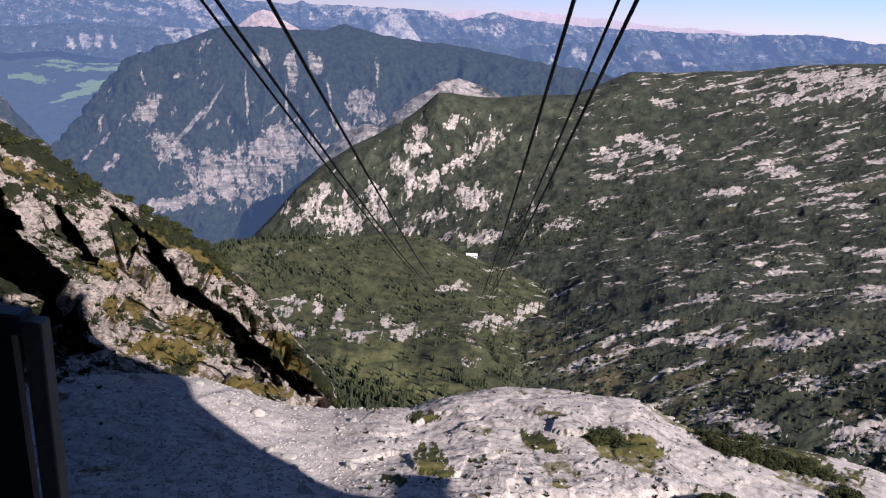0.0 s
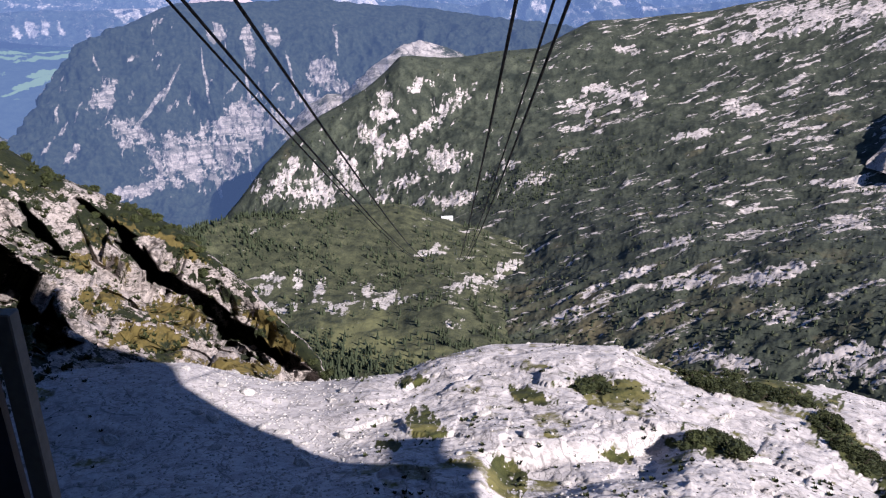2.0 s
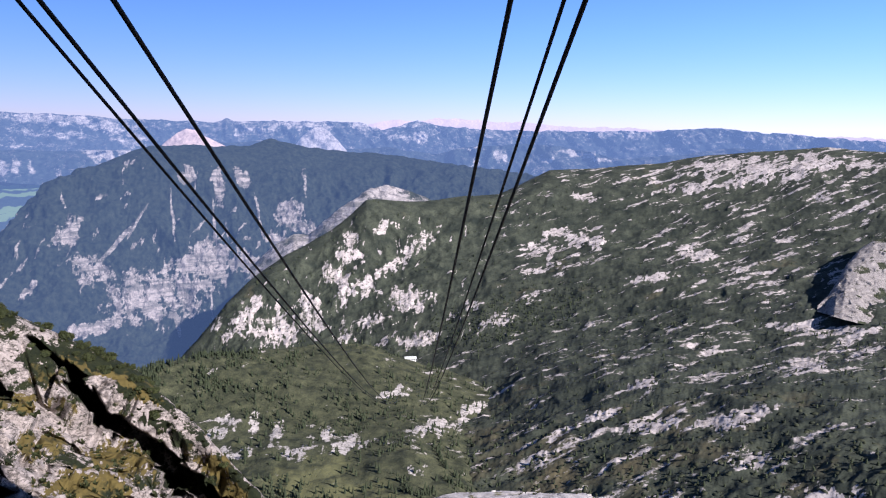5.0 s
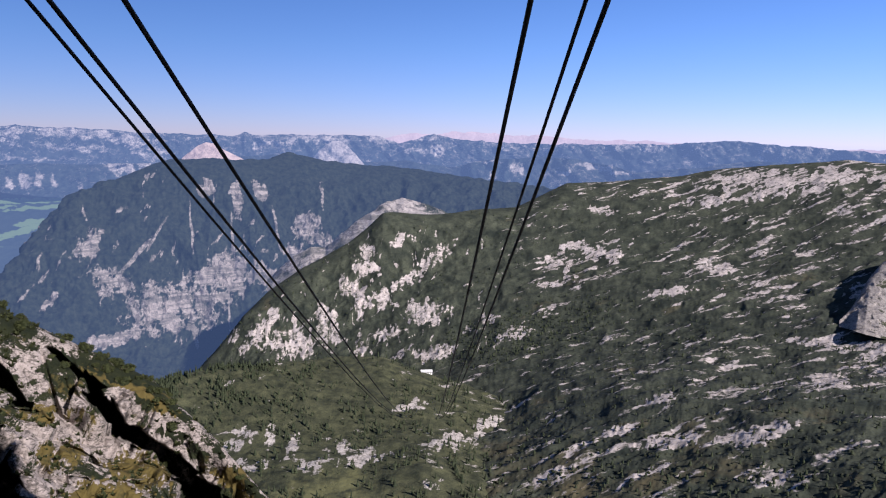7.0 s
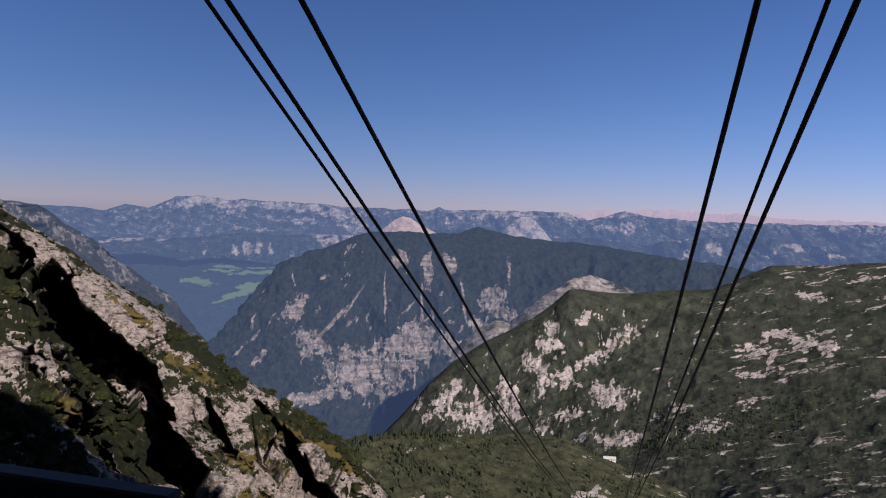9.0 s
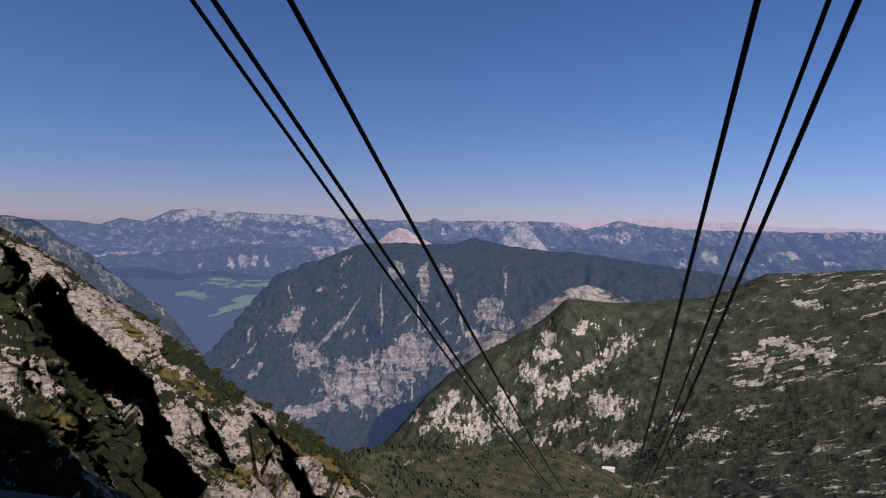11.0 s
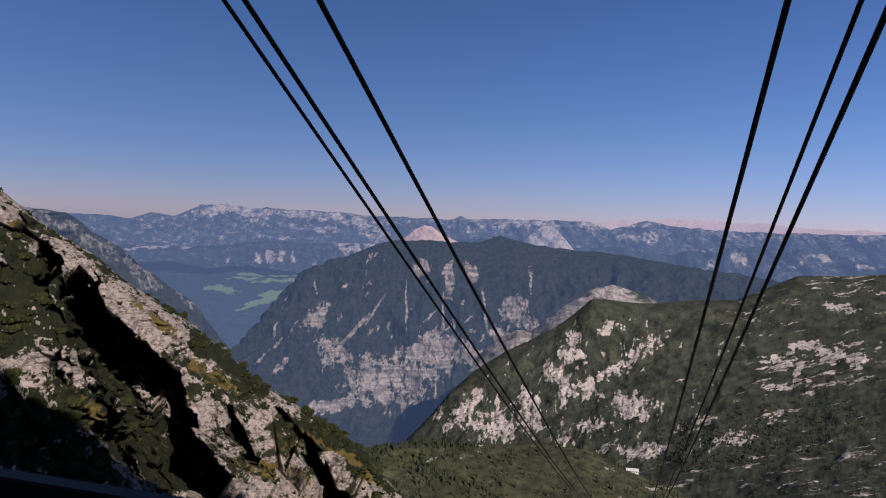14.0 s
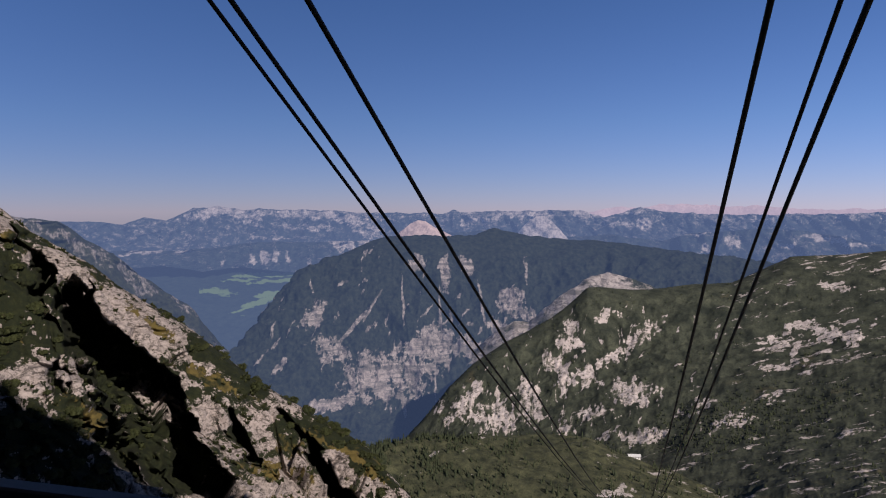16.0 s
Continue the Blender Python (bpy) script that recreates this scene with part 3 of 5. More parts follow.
def build_plateau():
    back = [(b, a - 4.5, d + 350) for b, a, d in PLATEAU_CREST]
    upper = [(-30, -27, 1400), (-14, -17.0, 1370), (-5, -12, 1450), (5, -10.5, 1490), (15, -9.0, 1500), (30, -7.8, 1450), (50, -7.5, 1350)]
    middle = [(-30, -28, 1300), (-14, -21, 1250), (-5, -19, 1230), (5, -17.6, 1150), (12, -16.2, 1130), (20, -15, 1100), (35, -14, 1000), (50, -14, 900)]
    lower = [(-30, -34, 800), (-10, -31, 760), (0, -27.5, 700), (8, -24.8, 720), (20, -22, 700), (35, -20.5, 640), (50, -21, 560)]
    near = [(-30, -38, 600), (-10, -35, 600), (0, -33, 580), (10, -31, 565), (25, -29, 525), (50, -29, 470)]
    nearest = [(-30, -42, 430), (10, -40, 400), (50, -40, 330)]
    p = loft([nearest, near, lower, middle, upper, PLATEAU_CREST, back], -30, 46, 980, 430)
    q = flat(p)
    az, el = bearings(p)
    d = np.hypot(p[..., 0], p[..., 1])
    amp = smooth(d, 150, 700)
    wall = smooth(az, 9, 4) * smooth(el, -19.5, -17.5)            # the broken rock wall above the hump
    crest = np.interp(az, [a[0] for a in PLATEAU_CREST], [a[1] for a in PLATEAU_CREST])
    hold = 1 - 0.7 * smooth(np.abs(el - crest), 1.5, 0.3)
    p = p.copy()
    ledges = ridged(q * (1.0, 1.6, 1.0), 45, 4, 0.55, seed=2.2).reshape(az.shape)
    p[..., 2] += (fbm(q, 160, 4, 0.5, seed=8).reshape(az.shape) * (4 + 10 * amp) + ledges * (2.0 + 3.0 * amp)) * hold
    runnels = ridged(q * (1.0, 1.0, 0.22), 60, 4, 0.55, seed=12).reshape(az.shape)
    p = p * (1 - (runnels * 11 * wall * hold) / np.linalg.norm(p, axis=-1))[..., None]
    crag = np.maximum(patches(p, WALL_ROCK, 1.0), patches(p, BENCH_ROCK, 0.9))
    low_wall = patches(p, [(-11, -16.2, 4.2, 1.9, 0), (1.5, -16.5, 7.0, 1.0, 0)], 0.6)
    ribs = streaks(p, 5, 75, (-9, -15.5, 7, 2.4), (-6, 10), 0.62)
    small = streaks(p, 6, 120, (-4, -12.0, 10, 5.0), (-18, 25), 0.5)
    nn = fbm(q, 240, 3, seed=41).reshape(az.shape)
    right = smooth(az, 4, 22)
    bare = np.maximum(smooth(crag, 0.15, 0.85), np.maximum(0.8 * smooth(ribs, 0.2, 0.8) * smooth(low_wall, 0.05, 0.4), 0.75 * smooth(small, 0.3, 0.8)))
    slabs = patches(p, PLATEAU_SLABS, 0.8)
    open_rock = 0.12 + 0.06 * right + 0.32 * nn + 0.60 * smooth(slabs, 0.2, 0.7) + 0.60 * bare + 0.05 * smooth(el, -8, -3.5) * smooth(az, 18, 25)
    open_rock -= 0.25 * smooth(np.hypot((az - 10) / 8, (el + 13.0) / 2.4), 1.2, 0.5)
    stripe = fbm(np.stack([az.ravel() * 1.0, el.ravel() * 0.22, np.full(az.size, 0.7)], -1), 0.45, 3, 0.7, seed=43).reshape(az.shape)
    rock = open_rock * (1 - wall) + (0.15 + 0.14 * nn + (0.50 + 0.42 * stripe) * bare) * wall
    grass = np.clip(0.14 + 0.4 * nn + 0.30 * smooth(el, -17, -23) + 0.35 * smooth(np.hypot((az - 17) / 5, (el + 12.5) / 1.0), 1.2, 0.2) + 0.35 * smooth(np.hypot((az - 30) / 3, (el + 19.5 - 0.25 * (az - 30)) / 0.7), 1.3, 0.3), 0, 1)
    sheet("ground_plateau", p, M_PLATEAU, {"rock": np.clip(rock, 0, 1), "grass": grass, "wild": 1 - 0.62 * wall}, "wide karst plateau of dark scrub pine and pale rock ledges", "plateau")
    return p


plateau = build_plateau()

# wooded hump in the valley, with the hut
HUMP_CREST = [(-34, -23, 880), (-21.6, -18.6, 950), (-17.6, -18.0, 980), (-13.1, -18.0, 1000), (-8.5, -17.8, 1020), (-3.7, -17.7, 1030), (0, -18.9, 1030), (3.4, -19.6, 1000), (8.1, -21.5, 930), (14, -26, 800)]
HUMP_ROCK = [(-15.5, -23.4, 1.1, 0.55, 20), (-14.3, -25.3, 1.5, 0.4, -5), (-13.0, -23.2, 0.4, 0.8, -20), (-11.1, -24.1, 0.35, 0.9, -30), (-5.8, -25.0, 2.2, 0.8, -5), (-9.5, -25.6, 0.9, 0.3, 20), (-1.5, -21.5, 1.2, 0.3, 10), (2.5, -24.0, 1.8, 0.5, 10), (5.5, -22.5, 1.2, 0.4, 15), (0.5, -27.5, 1.2, 0.4, 10)]


def build_hump():
    back = [(b, a - 6, d + 160) for b, a, d in HUMP_CREST]
    mid = [(-34, -28, 760), (-15, -23.3, 800), (0, -23.2, 780), (8, -26, 740), (14, -31, 660)]
    near = [(-34, -34, 600), (-15, -30, 600), (0, -30.2, 560), (8, -34, 510), (14, -40, 460)]
    nearest = [(-34, -40, 430), (-10, -38, 420), (14, -46, 380)]
    p = loft([nearest, near, mid, HUMP_CREST, back], -34, 14, 560, 240)
    q = flat(p)
    az, el = bearings(p)
    p = p.copy()
    p[..., 2] += fbm(q, 120, 4, 0.5, seed=18).reshape(az.shape) * 9 + fbm(q, 25, 3, 0.5, seed=19).reshape(az.shape) * 2.5
    crag = patches(p, HUMP_ROCK)
    nn = fbm(q, 150, 3, seed=51).reshape(az.shape)
    rock = 0.08 + 0.18 * nn + 0.62 * crag + 0.10 * smooth(az, -6, 6) - 0.2 * smooth(el, -26, -28)
    meadow = smooth(np.hypot((az + 7) / 8.5, (el + 28.6) / 2.4), 1.3, 0.5)
    grass = np.clip(0.12 + 0.5 * nn + 0.50 * meadow, 0, 1)
    sheet("ground_hump", p, M_HUMP, {"rock": np.clip(rock, 0, 1), "grass": grass}, "wooded hump with green meadow and scattered rock", "wooded hill")
    return p


hump = build_hump()

# ---- distance ----
CLIFF_CREST = [(-38, -16, 2700), (-31.3, -10.8, 2800), (-29.1, -7.8, 2900), (-26.4, -4.8, 3000), (-23.8, -3.7, 3050), (-21.5, -2.6, 3100), (-19.9, -2.1, 3100), (-15.8, -2, 3100), (-12.9, -2.1, 3150),
               (-11.2, -1.5, 3200), (-9, -2, 3200), (-6.3, -2.3, 3250), (-2.7, -2.5, 3300), (1.8, -3, 3300), (5, -3.6, 3300), (7.2, -3.8, 3300), (14, -5, 3300)]
CLIFF_ROCK = [(-19.8, -13.2, 3.9, 1.9, 6), (-16.3, -10.9, 2.2, 1.3, 10), (-13.9, -10.9, 1.5, 0.9, 0), (-24.2, -15.1, 2.3, 0.5, 10), (-24.3, -11.1, 1.6, 0.9, -20), (-25.7, -8.2, 0.75, 1.2, -25), (-28.5, -12.1, 0.3, 1.0, -40),
              (-15.2, -5.2, 0.5, 1.5, 0), (-13.3, -4.6, 0.9, 0.45, -45), (-9.7, -7.3, 1.1, 1.2, 20), (-10.9, -9.2, 0.7, 0.9, 10), (-17.3, -4.1, 0.7, 0.6, 0), (-8.4, -8.4, 0.6, 0.8, -20)]
CLIFF_LINES = [(-18.6, -7.2, 0.10, 2.2, 2), (-19.3, -11.8, 0.13, 1.6, 0), (-18.7, -15.0, 0.20, 1.8, 12), (-15.5, -8.8, 0.12, 3.0, 3), (-16.0, -13.5, 0.10, 2.0, 0), (-22.8, -9.4, 0.18, 2.4, -42), (-21.0, -7.5, 0.12, 1.6, -30), (-12.2, -7.4, 0.12, 1.8, 10)]


def build_cliffs():
    back = [(b, a - 4, d + 500) for b, a, d in CLIFF_CREST]
    upper = [(-38, -17, 2600), (-31, -13, 2600), (-20, -8, 2780), (0, -8, 2800), (14, -9, 2800)]
    lower = [(-38, -18, 2450), (-30, -15.5, 2480), (-20, -14.5, 2620), (0, -14.5, 2600), (14, -14, 2500)]
    base = [(-38, -20, 2350), (-25, -19.5, 2300), (14, -20, 2300)]
    p = loft([base, lower, upper, CLIFF_CREST, back], -38, 14, 720, 300)
    q = flat(p)
    az, el = bearings(p)
    n = normals(p)
    n *= np.sign(n[..., 2:3])
    ribs = ridged(q * (1.0, 1.0, 0.35), 140, 5, 0.55, seed=7.7).reshape(az.shape)
    p = p + n * (ribs * 38 + fbm(q, 40, 3, seed=77).reshape(az.shape) * 8)[..., None] * (0.25 + 0.75 * smooth(el, -2.5, -5))[..., None]
    crag = np.maximum(patches(p, CLIFF_ROCK, 0.8), np.maximum(patches(p, CLIFF_LINES, 0.25), 0.75 * streaks(p, 9, 60, (-19, -8, 11, 5), (-25, 22), 0.8)))
    nn = fbm(q, 300, 3, seed=61).reshape(az.shape)
    rock = 0.02 + 0.14 * nn + 0.66 * smooth(crag, 0.15, 0.8) - 0.4 * smooth(el, -16.2, -17.2)
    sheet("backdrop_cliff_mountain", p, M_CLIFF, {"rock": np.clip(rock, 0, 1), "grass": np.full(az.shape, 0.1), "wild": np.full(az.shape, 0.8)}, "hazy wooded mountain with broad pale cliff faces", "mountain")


build_cliffs()

SHOULDER_CREST = [(-13, -11.4, 2200), (-11, -9.7, 2200), (-9.6, -8.95, 2200), (-8.4, -9.0, 2200), (-7.1, -7.8, 2200), (-5.8, -6.8, 2200), (-4.7, -6.1, 2200), (-3.8, -5.4, 2220), (-2.3, -5.0, 2250), (-0.7, -5.3, 2250), (0.9, -5.9, 2250), (4, -7.5, 2250)]


def build_shoulder():
    back = [(b, a - 4, d + 200) for b, a, d in SHOULDER_CREST]
    base = [(-13, -15, 1950), (-8, -13, 1950), (4, -12, 1950)]
    p = loft([base, SHOULDER_CREST, back], -13, 4, 220, 90)
    q = flat(p)
    az, el = bearings(p)
    p = p.copy()
    p[..., 2] += ridged(q, 60, 4, seed=14).reshape(az.shape) * 7
    rock = 0.66 + 0.5 * fbm(q, 120, 3, seed=15).reshape(az.shape)
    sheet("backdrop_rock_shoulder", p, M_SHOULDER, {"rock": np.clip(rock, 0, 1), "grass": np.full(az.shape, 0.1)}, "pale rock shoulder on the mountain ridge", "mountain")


build_shoulder()

SIDE_CREST = [(-70, 3, 2500), (-55, 1.0, 2700), (-45.5, -0.6, 2850), (-43.8, -0.9, 2900), (-42.1, -2.0, 2950), (-40.3, -3.1, 3000), (-38.5, -4.9, 3050), (-34.7, -7.6, 3100), (-33.1, -10, 3150), (-29, -14, 3200)]


NEAR_FACES = [(-28.6, -3.5, 0.35, 0.55, 0), (-29.5, -3.6, 0.30, 0.5, 0), (-27.7, -3.7, 0.2, 0.5, 0), (-30.3, -3.7, 0.2, 0.4, 0), (-32.6, -3.9, 0.2, 0.45, -20), (-26.1, -3.9, 0.25, 0.5, 10), (-23.8, -4.2, 0.5, 0.4, 0), (-38.0, -2.9, 2.2, 0.16, 8), (-35.5, -3.0, 0.6, 0.12, 0),
              (-23.9, -2.6, 0.35, 0.9, 35), (-22.8, -2.9, 0.35, 1.1, 35), (-22.0, -2.2, 0.9, 0.5, -30), (-5.2, -1.8, 0.15, 0.6, -40), (6.8, -2.5, 0.5, 0.5, 20), (5.0, -3.0, 0.3, 0.35, 0), (4.6, -1.9, 0.9, 0.12, 0), (13.0, -2.1, 1.6, 0.2, -8), (14.8, -2.5, 1.0, 0.25, -5), (10.5, -2.6, 0.5, 0.2, 0)]
FAR_FACES = [(-30.3, -0.8, 0.7, 0.35, -20), (-33.5, 0.0, 2.0, 0.3, 12), (-31.0, -0.2, 1.5, 0.3, -10), (-26.5, -0.3, 3.5, 0.30, -4), (-26.5, -1.2, 2.6, 0.25, -4), (-22.5, -0.7, 2.0, 0.3, -5), (-21.5, -1.4, 1.6, 0.6, -25), (-12.3, -0.9, 1.6, 0.35, 0), (-8.5, -0.3, 2.0, 0.3, 0),
             (-4.5, -0.3, 1.2, 0.25, 0), (0.0, -0.2, 1.0, 0.25, 0), (-1.0, -1.2, 1.6, 0.2, -10), (0.6, -1.0, 0.8, 0.3, 0), (16, -0.5, 2.0, 0.3, 0), (-29, -2.1, 1.4, 0.10, 0)]


def folded(p, size, depth, seed):
    """A range's spurs and gullies: the sheet pushed towards and away from the platform along slanting folds."""
    q = flat(p)
    az, el = bearings(p)
    slant = np.stack([q[:, 0] + 0.7 * q[:, 2], q[:, 1] * 0.3, q[:, 2] * 0.55], -1)
    other = np.stack([q[:, 0] - 0.6 * q[:, 2], q[:, 1] * 0.3, q[:, 2] * 0.5], -1)
    fold = ridged(slant, size, 5, 0.55, seed=seed) + 0.7 * ridged(other, size * 0.6, 5, 0.55, seed=seed + 3)
    return p * (1 - fold.reshape(az.shape) * depth / np.linalg.norm(p, axis=-1))[..., None]


def build_far():
    p = loft([[(-70, -16, 2300), (-29, -18, 2600)], SIDE_CREST, [(b, a - 5, d + 300) for b, a, d in SIDE_CREST]], -70, -29, 380, 160)
    q = flat(p)
    p = p.copy()
    sh = p.shape[:2]
    p[..., 2] += ridged(q * (1, 1, 0.5), 150, 4, seed=24).reshape(sh) * 20
    p = folded(p, 170, 70, 25)
    az, el = bearings(p)
    below = np.interp(az, [a[0] for a in SIDE_CREST], [a[1] for a in SIDE_CREST]) - el
    rock = 0.02 + 0.46 * smooth(below, 3.0, 0.6) * smooth(fbm(q, 130, 4, 0.6, seed=26).reshape(sh), -0.2, 0.2)
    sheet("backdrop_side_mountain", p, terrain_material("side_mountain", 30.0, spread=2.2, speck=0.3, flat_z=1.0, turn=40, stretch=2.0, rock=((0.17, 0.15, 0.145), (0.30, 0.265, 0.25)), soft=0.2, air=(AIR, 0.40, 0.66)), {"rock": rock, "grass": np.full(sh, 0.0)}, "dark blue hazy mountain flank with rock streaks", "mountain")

    p = loft([[(-42, -13, 3000), (-18, -13, 3000)], [(-42, -7, 3700), (-18, -7, 3700)], [(-42, -3.6, 4600), (-18, -3.6, 4600)]], -42, -18, 320, 240)
    sh = p.shape[:2]
    g = fbm(flat(p), 90, 4, 0.6, seed=33).reshape(sh)
    fields = patches(p, [(-33.0, -6.15, 1.4, 0.30, -8), (-28.6, -6.4, 1.6, 0.26, 4), (-29.3, -6.85, 1.4, 0.13, 10), (-30.3, -7.2, 1.5, 0.16, 10), (-31.2, -7.6, 0.9, 0.10, 12), (-29.3, -4.95, 2.8, 0.20, 0), (-28.4, -5.4, 2.4, 0.15, 4), (-31.4, -5.3, 1.4, 0.12, 0), (-26.5, -5.6, 1.2, 0.15, 8)], 0.4)
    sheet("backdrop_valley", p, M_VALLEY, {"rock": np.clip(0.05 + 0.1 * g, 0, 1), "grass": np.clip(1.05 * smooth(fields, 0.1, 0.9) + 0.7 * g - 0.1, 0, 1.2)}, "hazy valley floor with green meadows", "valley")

    mid_crest = [(-62, -2.5, 4500), (-38, -3.0, 4500), (-30, -2.6, 4500), (-22, -2.4, 4500), (-18.7, -2.0, 4500), (-15.6, -1.8, 4500), (-12, -1.7, 4500), (-9, -1.8, 4500),
                 (-5.6, -2.2, 4500), (-2, -1.9, 4500), (1.8, -2.4, 4500), (4, -1.8, 4500), (6.3, -1.6, 4500), (10.7, -1.5, 4500), (13.3, -1.8, 4500), (16, -2.4, 4500), (24, -1.5, 4500), (62, -1.5, 4500)]
    p = loft([[(-62, -4.4, 4200), (-37, -4.0, 4200), (-34, -4.6, 4150), (-31, -4.3, 4200), (-28.5, -4.6, 4180), (-25, -4.9, 4150), (-20, -4.8, 4150), (-16, -5, 4150), (-12, -6, 4050), (20, -6, 4050), (62, -6, 4050)], mid_crest, [(-62, -6, 4620), (62, -6, 4620)]], -62, 62, 1100, 90)
    q = flat(p)
    p = p.copy()
    p[..., 2] += fbm(q * (1, 1, 0.3), 420, 6, 0.55, seed=44).reshape(p.shape[:2]) * 22
    p = folded(p, 260, 110, 46)
    az, el = bearings(p)
    rock = 0.04 + 0.2 * fbm(q, 400, 3, seed=45).reshape(az.shape) + 0.62 * smooth(patches(p, NEAR_FACES, 0.7), 0.25, 0.7)
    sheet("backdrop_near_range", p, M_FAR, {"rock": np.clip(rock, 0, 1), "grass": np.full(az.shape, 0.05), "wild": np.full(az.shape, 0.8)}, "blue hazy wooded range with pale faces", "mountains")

    # two bare peaks that stand out before the far range
    for name, crest, label in (("backdrop_rosy_peak", [(-19.6, -2.4, 4380), (-18.6, -1.55, 4380), (-17.9, -1.0, 4380), (-17.3, -0.72, 4380), (-16.7, -0.85, 4380), (-16.1, -1.25, 4380), (-15.4, -1.6, 4380), (-14.6, -2.0, 4380), (-13.8, -2.6, 4380)], "bare rosy limestone peak behind the wooded mountain"),
                               ("backdrop_pale_slab", [(-9.6, -2.2, 4380), (-8.9, -1.3, 4380), (-8.3, -0.75, 4380), (-7.8, -0.45, 4380), (-7.2, -0.45, 4380), (-6.7, -0.75, 4380), (-6.0, -1.5, 4380), (-5.4, -2.2, 4380), (-5.0, -2.8, 4380)], "steep pale limestone slab of a far mountain")):
        foot = [(b, min(a, -1.6) - 1.2, d - 90) for b, a, d in crest]
        p = loft([foot, crest, [(b, a - 2, d + 80) for b, a, d in crest]], crest[0][0], crest[-1][0], 90, 60)
        p = folded(p, 90, 16, 71)
        q = flat(p)
        sh = p.shape[:2]
        p[..., 2] += fbm(q, 50, 4, 0.6, seed=72).reshape(sh) * 4
        rock = 0.72 + 0.35 * fbm(q, 60, 4, 0.6, seed=73).reshape(sh)
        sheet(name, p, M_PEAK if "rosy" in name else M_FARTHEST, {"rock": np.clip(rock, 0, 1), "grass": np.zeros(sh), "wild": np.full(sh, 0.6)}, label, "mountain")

    far_crest = [(-62, 0.2, 4850), (-45.5, -0.7, 4850), (-42.4, -0.65, 4850), (-39.6, -0.95, 4850), (-38.1, -0.5, 4850), (-36.6, -0.7, 4850), (-35.6, -0.3, 4850), (-34.6, 0.15, 4850), (-32.6, 0.42, 4850), (-31, 0.1, 4850), (-26.3, 0.08, 4850),
                 (-23.6, -0.1, 4850), (-19, -0.25, 4850), (-17.4, -0.2, 4850), (-15.4, -0.35, 4850), (-14.5, 0.1, 4850), (-13.6, -0.2, 4850), (-8.3, -0.1, 4850), (-3.8, -0.15, 4850), (-2.6, -0.55, 4850), (-1.0, -0.25, 4850), (0.2, 0.15, 4850), (2.2, -0.3, 4850), (8.7, -0.5, 4850),
                 (12, -0.4, 4850), (19, -0.3, 4850), (22.7, 0.0, 4850), (26.9, -0.3, 4850), (33, -0.6, 4850), (62, -0.3, 4850)]
    p = loft([[(-62, -4, 4480), (62, -4, 4480)], [(b, a - 1.1, d - 120) for b, a, d in far_crest], far_crest, [(-62, -5, 4930), (62, -5, 4930)]], -62, 62, 1400, 100)
    q = flat(p)
    az, el = bearings(p)
    p = p.copy()
    p[..., 2] += (fbm(q * (1, 1, 0.3), 190, 6, 0.6, seed=54).reshape(az.shape) * 15 + ridged(q * (1, 1, 0.4), 120, 4, 0.55, seed=56).reshape(az.shape) * 8 - 4) * (0.55 + 0.45 * smooth(az, -36, -33))
    p = folded(p, 230, 75, 57)
    drop = np.interp(az, [a[0] for a in far_crest], [a[1] for a in far_crest]) - el
    rock = 0.04 + 0.2 * fbm(q, 400, 3, seed=55).reshape(az.shape) + 0.42 * smooth(patches(p, FAR_FACES, 0.8), 0.2, 0.7) + 0.16 * smooth(drop, 0.9, 0.2) * smooth(az, -36, -34)
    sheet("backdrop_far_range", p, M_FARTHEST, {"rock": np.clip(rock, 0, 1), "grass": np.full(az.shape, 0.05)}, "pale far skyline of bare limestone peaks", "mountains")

    haze_crest = [(-6, -0.8, 4960), (-1.9, 0.20, 4960), (0.1, 0.25, 4960), (3.1, 0.42, 4960), (6.8, 0.25, 4960), (10.7, 0.18, 4960), (14, 0.02, 4960), (18.1, -0.05, 4960), (24, -0.2, 4960), (36, -0.5, 4960)]
    p = loft([[(-6, -3, 4945), (36, -3, 4945)], haze_crest], -6, 36, 500, 40)
    q = flat(p)
    p = p.copy()
    sh = p.shape[:2]
    p[..., 2] += fbm(q * (1, 1, 0.3), 170, 6, 0.62, seed=58).reshape(sh) * 20
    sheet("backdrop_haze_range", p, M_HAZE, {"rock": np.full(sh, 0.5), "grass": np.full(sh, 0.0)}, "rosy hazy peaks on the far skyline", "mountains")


build_far()


def build_ground():
    """The ground under everything, out to the horizon."""
    r = np.concatenate([[2.0], np.geomspace(30, 4960, 90)])
    a = np.linspace(-np.pi, np.pi, 181)
    rr, aa = np.meshgrid(r, a, indexing="ij")
    p = np.stack([rr * np.sin(aa), rr * np.cos(aa), -45 - np.minimum(0.8 * rr, 900)], -1)
    sheet("ground", p, M_HUMP, {"rock": np.full(rr.shape, 0.2), "grass": np.full(rr.shape, 0.2)}, "mountain ground of scrub and rock out to the horizon", "ground")


build_ground()


# ---- cable-car ropes ----
def part(name, bm, material, parent=None, label=""):
    me = bpy.data.meshes.new(name)
    bm.to_mesh(me)
    bm.free()
    me.materials.append(material)
    ob = new(name, me)
    ob.parent = parent
    if label:
        ob["label"] = label
    return ob


